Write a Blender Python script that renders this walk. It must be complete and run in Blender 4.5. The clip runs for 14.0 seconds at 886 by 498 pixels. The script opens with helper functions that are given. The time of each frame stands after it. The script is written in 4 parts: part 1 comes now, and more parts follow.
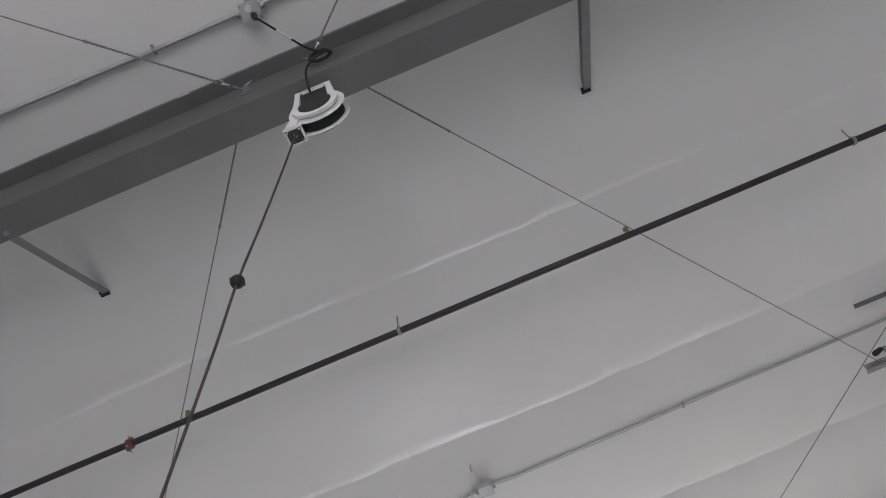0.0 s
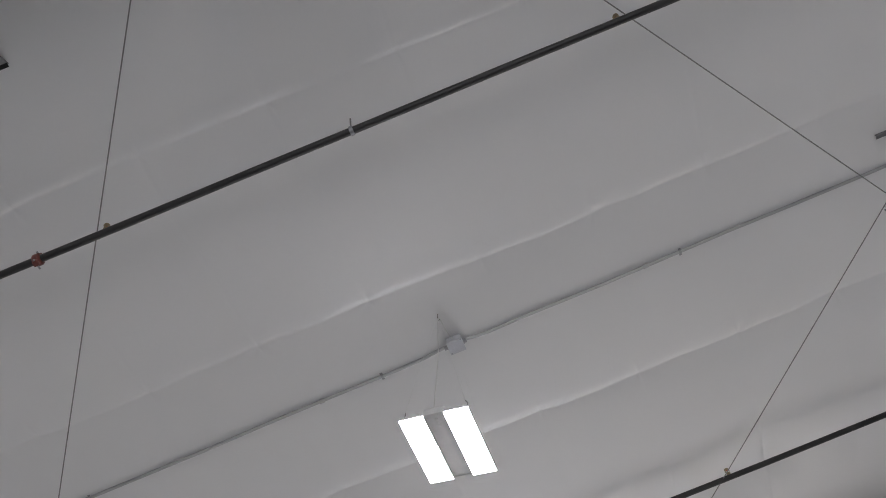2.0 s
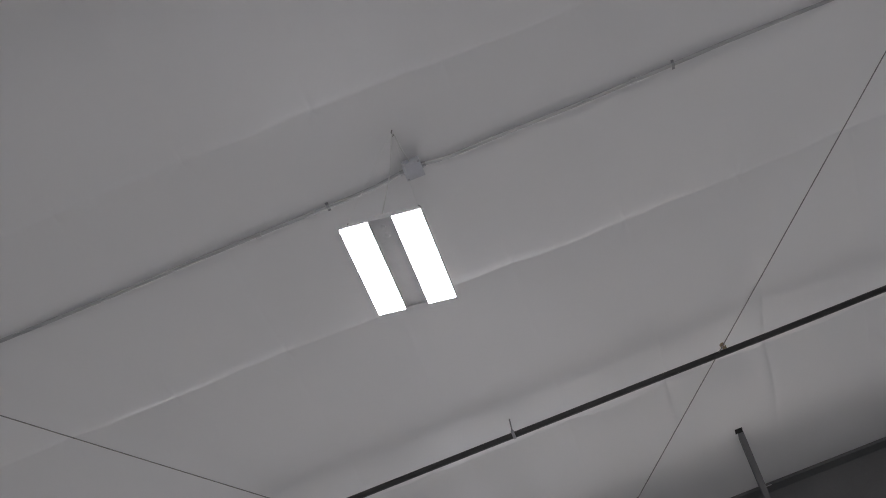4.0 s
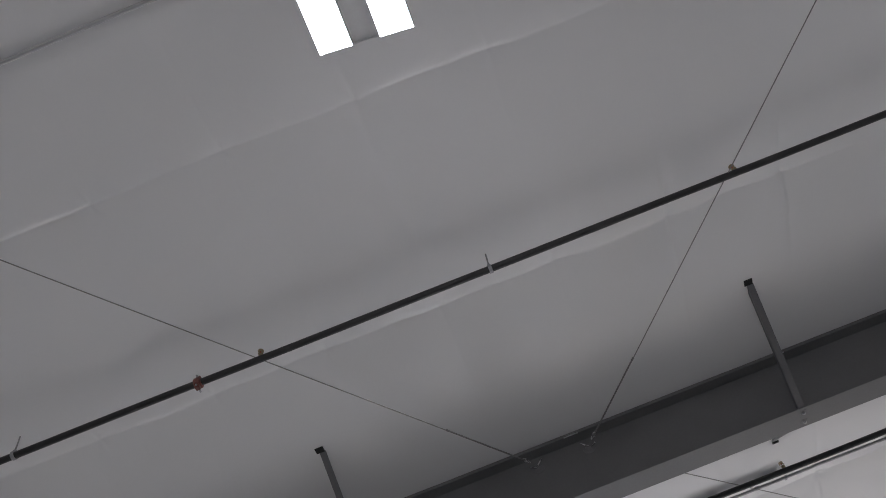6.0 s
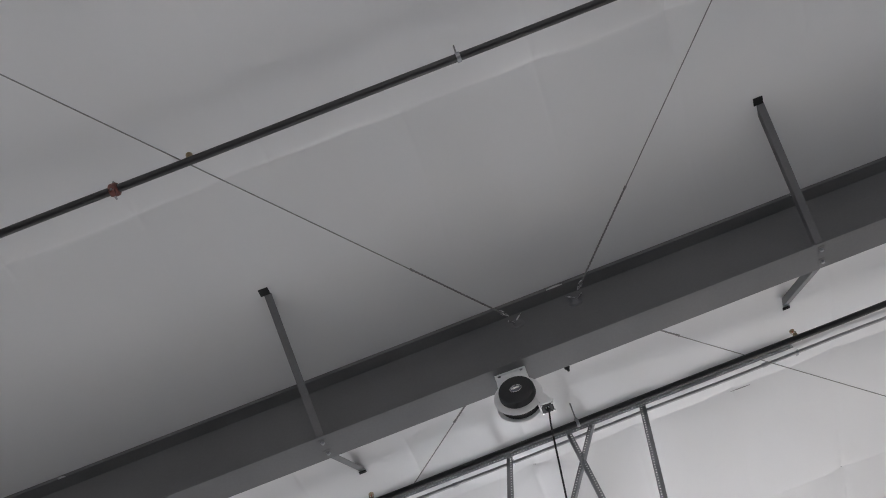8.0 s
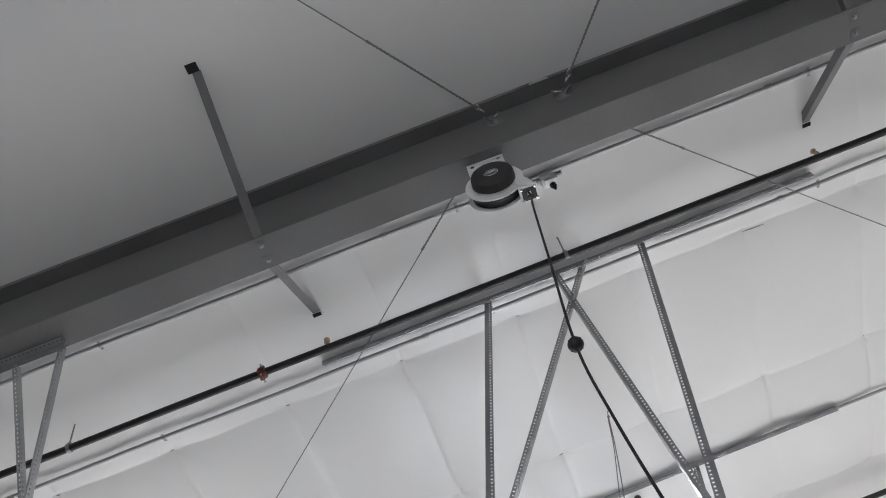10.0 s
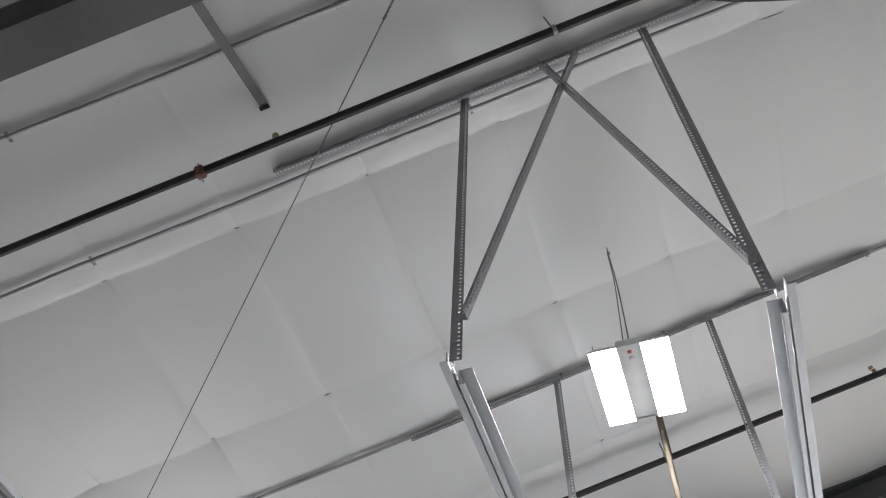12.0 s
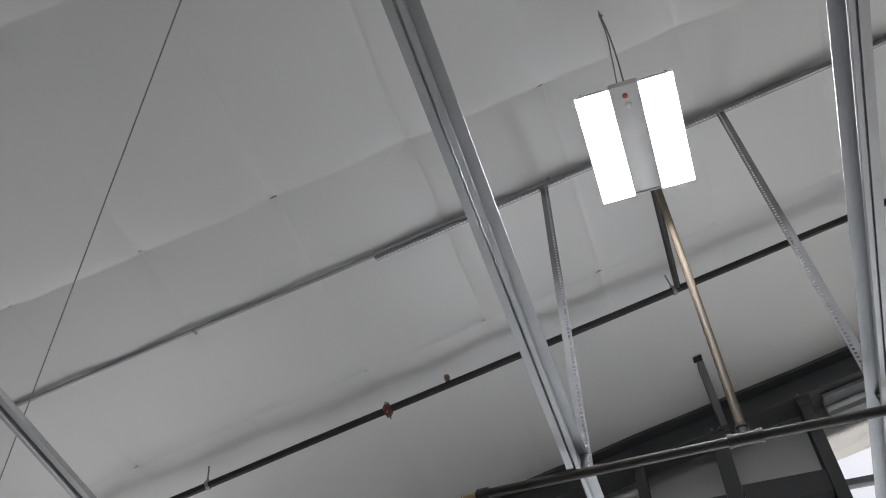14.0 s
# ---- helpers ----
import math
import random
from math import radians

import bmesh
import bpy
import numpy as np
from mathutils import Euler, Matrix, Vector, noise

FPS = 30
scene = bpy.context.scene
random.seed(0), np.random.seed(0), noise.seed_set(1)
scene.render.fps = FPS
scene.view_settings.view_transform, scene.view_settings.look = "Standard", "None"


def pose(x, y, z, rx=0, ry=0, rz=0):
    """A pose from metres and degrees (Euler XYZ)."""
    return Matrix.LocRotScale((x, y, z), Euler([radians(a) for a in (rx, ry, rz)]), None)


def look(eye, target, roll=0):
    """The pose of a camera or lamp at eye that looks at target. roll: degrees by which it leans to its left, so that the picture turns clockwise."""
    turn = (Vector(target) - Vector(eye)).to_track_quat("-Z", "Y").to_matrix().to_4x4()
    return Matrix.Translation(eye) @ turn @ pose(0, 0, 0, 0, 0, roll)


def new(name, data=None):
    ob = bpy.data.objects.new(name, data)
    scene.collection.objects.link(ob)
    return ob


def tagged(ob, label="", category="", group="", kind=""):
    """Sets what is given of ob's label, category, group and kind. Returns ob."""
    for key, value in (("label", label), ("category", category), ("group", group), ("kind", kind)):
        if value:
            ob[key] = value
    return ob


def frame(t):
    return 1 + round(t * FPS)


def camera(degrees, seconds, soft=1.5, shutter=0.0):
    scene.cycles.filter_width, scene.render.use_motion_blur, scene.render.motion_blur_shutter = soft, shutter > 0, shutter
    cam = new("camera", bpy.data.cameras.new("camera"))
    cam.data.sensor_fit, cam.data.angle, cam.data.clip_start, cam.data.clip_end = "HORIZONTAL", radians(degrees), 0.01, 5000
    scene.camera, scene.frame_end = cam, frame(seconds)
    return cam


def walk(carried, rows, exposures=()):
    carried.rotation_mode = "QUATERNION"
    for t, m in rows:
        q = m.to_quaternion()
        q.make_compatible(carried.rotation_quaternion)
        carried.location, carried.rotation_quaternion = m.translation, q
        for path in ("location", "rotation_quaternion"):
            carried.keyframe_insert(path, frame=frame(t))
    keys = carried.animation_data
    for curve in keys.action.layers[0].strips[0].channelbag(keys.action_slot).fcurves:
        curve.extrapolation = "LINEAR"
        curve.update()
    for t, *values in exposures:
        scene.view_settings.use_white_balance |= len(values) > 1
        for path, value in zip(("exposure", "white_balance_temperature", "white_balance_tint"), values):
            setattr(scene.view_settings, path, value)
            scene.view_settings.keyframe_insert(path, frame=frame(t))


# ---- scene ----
cam = camera(54.16, 14.0, 1.0)
PATH = [
    (0, pose(3.188, -8.206, 1.540, 145.28, -2.38, 19.88)),
    (0.5, pose(3.130, -7.888, 1.534, 145.19, -2.44, 19.78)),
    (1, pose(3.051, -7.552, 1.535, 145.11, -2.43, 19.57)),
    (1.5, pose(2.994, -7.184, 1.534, 144.91, -2.53, 19.42)),
    (2, pose(2.924, -6.805, 1.526, 145.00, -2.67, 19.30)),
    (2.5, pose(2.825, -6.457, 1.530, 145.21, -2.50, 18.98)),
    (3, pose(2.780, -6.127, 1.532, 145.19, -2.63, 18.80)),
    (5.5, pose(2.430, -4.338, 1.564, 145.13, -2.17, 18.16)),
    (6, pose(2.358, -3.981, 1.564, 145.14, -2.20, 18.05)),
    (6.5, pose(2.302, -3.621, 1.565, 145.19, -2.19, 17.99)),
    (7, pose(2.254, -3.288, 1.566, 145.16, -2.29, 17.94)),
    (9.5, pose(1.879, -1.538, 1.567, 145.59, -1.74, 17.41)),
    (10, pose(1.819, -1.187, 1.583, 145.52, -1.70, 17.42)),
    (10.5, pose(1.766, -0.853, 1.574, 145.50, -1.85, 17.65)),
    (11, pose(1.701, -0.530, 1.581, 145.38, -1.80, 17.76)),
    (11.5, pose(1.655, -0.180, 1.588, 145.32, -1.70, 18.00)),
    (12, pose(1.605, 0.150, 1.573, 145.21, -1.72, 18.31)),
    (12.5, pose(1.551, 0.508, 1.578, 145.10, -1.68, 18.56)),
    (13, pose(1.497, 0.889, 1.570, 145.03, -1.65, 18.79)),
    (13.5, pose(1.439, 1.249, 1.570, 144.90, -1.71, 18.99)),
    (14, pose(1.361, 1.600, 1.580, 144.82, -1.65, 19.29)),
]
EXPOSURES = [
    (0.0, 0.84, 6310, 13), (1.0, 0.77, 6300, 13), (2.0, 0.61, 6275, 13.5), (3.0, 0.48, 6265, 14.5), (5.5, 0.14, 6180, 15), (6.3, 0.3, 6150, 14.5), (7.0, 0.43, 6150, 14),
    (9.5, 0.83, 6150, 11), (10.5, 0.68, 6190, 10.5), (11.5, 0.46, 6220, 10), (12.5, 0.21, 6220, 10), (13.5, 0.02, 6215, 10), (14.0, -0.1, 6210, 10),
]
walk(cam, PATH, EXPOSURES)

# ---- light ----
world = bpy.data.worlds.new("sky")
scene.world = world
world.use_nodes = True
wn = world.node_tree.nodes
wl = world.node_tree.links
sky = wn.new("ShaderNodeTexSky")
sky.sky_type = "NISHITA"
sky.sun_disc = False
sky.sun_elevation = radians(55)
sky.sun_rotation = radians(60)
sky.dust_density = 9.0
sky.air_density = 1.6
wl.new(sky.outputs[0], wn["Background"].inputs["Color"])
wn["Background"].inputs["Strength"].default_value = 0.15

sun = new("sun", bpy.data.lights.new("sun", "SUN"))
sun.data.energy = 5.0
sun.data.angle = radians(0.53)
sun.data.color = (1.0, 0.95, 0.88)
sun.matrix_world = look((20, 12, 26), (20 - 8.5 * 0.74, 12 - 4.9 * 0.74, 26 - 14.0 * 0.74))


def opening_light(name, x, y, z, sx, sz, ry, power, colour=(0.99, 0.985, 1.0)):
    """Area lamp that stands in for daylight at an opening; ry turns it to face along +y (0) or -y (180)."""
    lamp = new(name, bpy.data.lights.new(name, "AREA"))
    lamp.data.shape = "RECTANGLE"
    lamp.data.size, lamp.data.size_y = sx, sz
    lamp.data.energy = power
    lamp.data.color = colour
    lamp.matrix_world = pose(x, y, z, -96 if ry else 90, 0, 0)
    return lamp


# ---- frames of reference: u along the rafters (up the slope), v along the building, w square to the roof ----
H = 5.65
SLOPE = math.atan(0.25)
ROOF = Matrix.Translation((0, 0, H)) @ Matrix.Rotation(-SLOPE, 4, "Y")
FLAT = Matrix.Translation((0, 0, H))


def on_roof(u, v, w=0.0):
    return ROOF @ Matrix.Translation((u, v, w))


def rp(u, v, w=0.0):
    return ROOF @ Vector((u, v, w))


def wp(x, y, z):
    return Vector((x, y, z + H))


# ---- materials ----
def material(name, colour, rough=0.5, metal=0.0, spec=0.5, scale=8.0, vary=0.08, bump=0.1, fine=120.0, rough_vary=0.1, stretch=(1, 1, 1), stain=None):
    """Noise at two scales over a base colour, with bump; in object space at real size."""
    m = bpy.data.materials.new(name)
    m.use_nodes = True
    n, l = m.node_tree.nodes, m.node_tree.links
    b = n["Principled BSDF"]
    b.inputs["Metallic"].default_value = metal
    b.inputs["Specular IOR Level"].default_value = spec
    tc = n.new("ShaderNodeTexCoord")
    mp = n.new("ShaderNodeMapping")
    mp.inputs["Scale"].default_value = stretch
    l.new(tc.outputs["Object"], mp.inputs["Vector"])
    big = n.new("ShaderNodeTexNoise")
    big.inputs["Scale"].default_value = scale
    big.inputs["Detail"].default_value = 5
    l.new(mp.outputs[0], big.inputs["Vector"])
    small = n.new("ShaderNodeTexNoise")
    small.inputs["Scale"].default_value = fine
    small.inputs["Detail"].default_value = 3
    l.new(mp.outputs[0], small.inputs["Vector"])
    add = n.new("ShaderNodeMath")
    add.operation = "MULTIPLY_ADD"
    add.inputs[1].default_value = 0.35
    l.new(small.outputs[0], add.inputs[0])
    l.new(big.outputs[0], add.inputs[2])
    ramp = n.new("ShaderNodeValToRGB")
    ramp.color_ramp.elements[0].position = 0.42
    ramp.color_ramp.elements[1].position = 0.92
    lo = stain or tuple(c * (1 - vary * 1.6) for c in colour)
    hi = tuple(min(1, c * (1 + vary)) for c in colour)
    ramp.color_ramp.elements[0].color = (*lo, 1)
    ramp.color_ramp.elements[1].color = (*hi, 1)
    l.new(add.outputs[0], ramp.inputs[0])
    l.new(ramp.outputs[0], b.inputs["Base Color"])
    rr = n.new("ShaderNodeMapRange")
    rr.inputs["From Min"].default_value = 0.3
    rr.inputs["From Max"].default_value = 0.7
    rr.inputs["To Min"].default_value = max(0.02, rough - rough_vary)
    rr.inputs["To Max"].default_value = min(1, rough + rough_vary)
    l.new(big.outputs[0], rr.inputs["Value"])
    l.new(rr.outputs[0], b.inputs["Roughness"])
    bp = n.new("ShaderNodeBump")
    bp.inputs["Strength"].default_value = bump
    bp.inputs["Distance"].default_value = 0.002
    l.new(small.outputs[0], bp.inputs["Height"])
    l.new(bp.outputs[0], b.inputs["Normal"])
    return m


def galvanised(name, colour, rough=0.38):
    """Zinc-coated steel: mottled spangle in tone and roughness."""
    m = material(name, colour, rough, 0.85, 0.5, 9, 0.06, 0.04, 160)
    n, l = m.node_tree.nodes, m.node_tree.links
    b = n["Principled BSDF"]
    tc = n.new("ShaderNodeTexCoord")
    vor = n.new("ShaderNodeTexVoronoi")
    vor.inputs["Scale"].default_value = 110
    l.new(tc.outputs["Object"], vor.inputs["Vector"])
    rr = n.new("ShaderNodeMapRange")
    rr.inputs["To Min"].default_value = rough - 0.05
    rr.inputs["To Max"].default_value = rough + 0.08
    l.new(vor.outputs["Color"], rr.inputs["Value"])
    l.new(rr.outputs[0], b.inputs["Roughness"])
    return m


def glowing(name, colour, strength):
    m = bpy.data.materials.new(name)
    m.use_nodes = True
    b = m.node_tree.nodes["Principled BSDF"]
    b.inputs["Base Color"].default_value = (0.9, 0.9, 0.9, 1)
    b.inputs["Emission Color"].default_value = (*colour, 1)
    b.inputs["Emission Strength"].default_value = strength
    return m


VINYL = material("white_vinyl_facing", (0.78, 0.78, 0.78), 0.32, 0, 0.5, 1.3, 0.01, 0.12, 45, 0.02)
BEAM = material("grey_primer_steel", (0.139, 0.139, 0.14), 0.5, 0, 0.5, 2.2, 0.1, 0.06, 60, 0.08)
BRACE = material("grey_painted_angle", (0.16, 0.16, 0.164), 0.5, 0, 0.4, 6, 0.12, 0.06, 80)
END_BEAM = material("dark_grey_steel", (0.095, 0.097, 0.1), 0.55, 0, 0.4, 2.2, 0.12, 0.06, 60)
BLACK_PIPE = material("black_pipe", (0.022, 0.021, 0.022), 0.42, 0.0, 0.5, 9, 0.25, 0.05, 90)
ZINC = galvanised("galvanised_steel", (0.35, 0.355, 0.365), 0.45)
ZINC_TRACK = galvanised("galvanised_track", (0.42, 0.427, 0.44), 0.48)
EMT = material("conduit_steel", (0.46, 0.46, 0.47), 0.38, 0.55, 0.5, 9, 0.06, 0.04, 160)
CABLE = material("steel_cable", (0.26, 0.256, 0.25), 0.5, 0.45, 0.5, 30, 0.2, 0.3, 400)
COUPLING = material("rust_red_coupling", (0.17, 0.052, 0.04), 0.5, 0.0, 0.5, 25, 0.25, 0.1, 150)
BRASS = material("brass", (0.34, 0.27, 0.17), 0.45, 0.7, 0.5, 30, 0.15, 0.05, 150)
DROP = material("weathered_steel_pipe", (0.12, 0.095, 0.06), 0.6, 0.2, 0.5, 7, 0.2, 0.08, 90, 0.12, (1, 1, 0.25))
DARK_DROP = material("dark_steel_pipe", (0.035, 0.033, 0.029), 0.5, 0.15, 0.5, 9, 0.3, 0.06, 90)
WHITE_METAL = material("white_enamel", (0.8, 0.8, 0.8), 0.35, 0, 0.5, 9, 0.04, 0.03, 90)
BLACK_PLASTIC = material("black_plastic", (0.03, 0.03, 0.031), 0.5, 0, 0.4, 12, 0.2, 0.1, 180)
# the first reel's pull cord, a lighter brown-grey than the second's
BROWN_CORD = material("brown_grey_cord", (0.075, 0.066, 0.06), 0.6, 0, 0.3, 12, 0.2, 0.1, 200)
RUBBER = material("black_rubber", (0.025, 0.025, 0.026), 0.6, 0, 0.3, 12, 0.2, 0.1, 200)
BADGE = material("grey_blue_badge", (0.09, 0.1, 0.125), 0.35, 0, 0.5, 40, 0.2, 0.02, 200)
SILVER = material("bright_steel", (0.7, 0.7, 0.7), 0.25, 0.95, 0.5, 30, 0.1, 0.03, 150)
GREY_BOX = material("grey_box_metal", (0.55, 0.56, 0.6), 0.4, 0.3, 0.5, 12, 0.08, 0.04, 100)
CLEAR_PLASTIC = material("milky_plastic", (0.8, 0.8, 0.8), 0.3, 0, 0.5, 20, 0.1, 0.03, 120)
WHITE_CORD = material("white_cord", (0.7, 0.7, 0.68), 0.5, 0, 0.4, 20, 0.05, 0.05, 120)
RED = material("red_lens", (0.6, 0.06, 0.04), 0.3, 0, 0.5, 20, 0.1, 0.02, 120)
DARK_SLIT = material("dark_slit", (0.03, 0.03, 0.03), 0.8, 0, 0.2, 20, 0.2, 0.05, 120)
DASH_GREY = material("grey_dash", (0.26, 0.26, 0.26), 0.6, 0, 0.3, 20, 0.2, 0.05, 120)
CONCRETE = material("concrete", (0.46, 0.455, 0.44), 0.5, 0, 0.4, 0.8, 0.14, 0.3, 30, 0.15)
WALL = material("wall_facing", (0.8, 0.8, 0.8), 0.5, 0, 0.4, 1.2, 0.05, 0.15, 40)
ASPHALT = material("paved_yard", (0.42, 0.415, 0.4), 0.85, 0, 0.3, 0.5, 0.2, 0.5, 40)
FRAME = material("grey_window_frame", (0.3, 0.31, 0.32), 0.45, 0.2, 0.5, 9, 0.1, 0.04, 90)
LAMP_GLOW = glowing("led_panel", (1.0, 0.965, 0.97), 50.0)

GLASS = bpy.data.materials.new("window_glass")
GLASS.use_nodes = True
_g = GLASS.node_tree.nodes["Principled BSDF"]
_g.inputs["Transmission Weight"].default_value = 1.0
_g.inputs["Roughness"].default_value = 0.02
_g.inputs["IOR"].default_value = 1.45
_g.inputs["Base Color"].default_value = (1, 1, 1, 1)


# ---- mesh helpers ----
def basis(d):
    """Two directions square to d."""
    d = Vector(d).normalized()
    a = Vector((0, 0, 1)) if abs(d.z) < 0.9 else Vector((1, 0, 0))
    s = d.cross(a).normalized()
    return s, d.cross(s).normalized()


def box(bm, c, s, m=None, bevel=0.0):
    """A box about c with sides s."""
    g = bmesh.ops.create_cube(bm, size=1.0)
    vs = g["verts"]
    for v in vs:
        v.co = Vector((v.co.x * s[0], v.co.y * s[1], v.co.z * s[2])) + Vector(c)
    if bevel:
        es = list({e for v in vs for e in v.link_edges})
        r = bmesh.ops.bevel(bm, geom=es, offset=bevel, segments=2, affect="EDGES", profile=0.5)
        vs = list({v for f in r["faces"] for v in f.verts} | {v for v in vs if v.is_valid})
    if m is not None:
        for v in vs:
            v.co = m @ v.co
    return vs


def tube(bm, pts, r, n=10, caps=True):
    """A round bar along pts; r is one radius or one for each point."""
    pts = [Vector(p) for p in pts]
    rs = r if isinstance(r, (list, tuple)) else [r] * len(pts)
    rings = []
    s = None
    for i, p in enumerate(pts):
        d = (pts[min(i + 1, len(pts) - 1)] - pts[max(i - 1, 0)]).normalized()
        if s is None:
            s, t = basis(d)
        else:
            s = (s - d * s.dot(d)).normalized()
            t = d.cross(s).normalized()
        rings.append([bm.verts.new(p + (s * math.cos(2 * math.pi * k / n) + t * math.sin(2 * math.pi * k / n)) * rs[i]) for k in range(n)])
    for a, b in zip(rings, rings[1:]):
        for k in range(n):
            bm.faces.new((a[k], a[(k + 1) % n], b[(k + 1) % n], b[k]))
    if caps:
        bm.faces.new(rings[0][::-1])
        bm.faces.new(rings[-1])


def turned(bm, centre, axis, profile, n=24):
    """A turned shape: profile of (along axis, radius)."""
    c, a = Vector(centre), Vector(axis).normalized()
    s, t = basis(a)
    rings = []
    for h, r in profile:
        rings.append([bm.verts.new(c + a * h + (s * math.cos(2 * math.pi * k / n) + t * math.sin(2 * math.pi * k / n)) * max(r, 1e-4)) for k in range(n)])
    for p, q in zip(rings, rings[1:]):
        for k in range(n):
            bm.faces.new((p[k], p[(k + 1) % n], q[(k + 1) % n], q[k]))
    bm.faces.new(rings[0][::-1])
    bm.faces.new(rings[-1])


def extruded(bm, outline, a, b, xa, ya):
    """A profile (list of 2D points, along xa and ya) drawn from a to b."""
    a, b, xa, ya = Vector(a), Vector(b), Vector(xa), Vector(ya)
    r0 = [bm.verts.new(a + xa * p[0] + ya * p[1]) for p in outline]
    r1 = [bm.verts.new(b + xa * p[0] + ya * p[1]) for p in outline]
    k = len(outline)
    for i in range(k):
        bm.faces.new((r0[i], r0[(i + 1) % k], r1[(i + 1) % k], r1[i]))
    bm.faces.new(r0[::-1])
    bm.faces.new(r1)


def smooth_curve(pts, steps=8):
    """Points on a smooth curve through pts."""
    P = [Vector(p) for p in pts]
    P = [P[0] * 2 - P[1]] + P + [P[-1] * 2 - P[-2]]
    out = []
    for i in range(1, len(P) - 2):
        for k in range(steps):
            t = k / steps
            a, b, c, d = P[i - 1], P[i], P[i + 1], P[i + 2]
            out.append(0.5 * ((2 * b) + (c - a) * t + (2 * a - 5 * b + 4 * c - d) * t * t + (3 * b - a - 3 * c + d) * t ** 3))
    out.append(P[-2])
    return out


def finish(name, bm, mat, smooth):
    bmesh.ops.recalc_face_normals(bm, faces=bm.faces)
    me = bpy.data.meshes.new(name)
    bm.to_mesh(me)
    bm.free()
    me.materials.append(mat)
    if smooth:
        for p in me.polygons:
            p.use_smooth = True
        me.set_sharp_from_angle(angle=radians(38))
    return me


def part(name, bm, mat, parent, label="", smooth=True):
    ob = new(name, finish(name, bm, mat, smooth))
    ob.parent = parent
    if label:
        tagged(ob, label)
    return ob


def thing(name, m, label, category, group="", kind=""):
    ob = new(name)
    ob.empty_display_size = 0.1
    ob.matrix_world = m
    return tagged(ob, label, category, group, kind)


def solid(name, bm, mat, m, label, category="", group="", kind="", smooth=True):
    ob = new(name, finish(name, bm, mat, smooth))
    ob.matrix_world = m
    return tagged(ob, label, category, group, kind)


def bm_new():
    return bmesh.new()


# ---- the large structure ----
U0, U1 = -6.2, 9.4
V0, V1 = -12.4, 6.7
SEAMS = [-11.2, -9.7, -8.2, -6.66, -5.19, -3.69, -2.22, -0.71, 0.93, 2.27, 3.6, 4.94]
R_FIRST = -6.765
CREASE0, CREASE_STEP = -2.015, 0.787


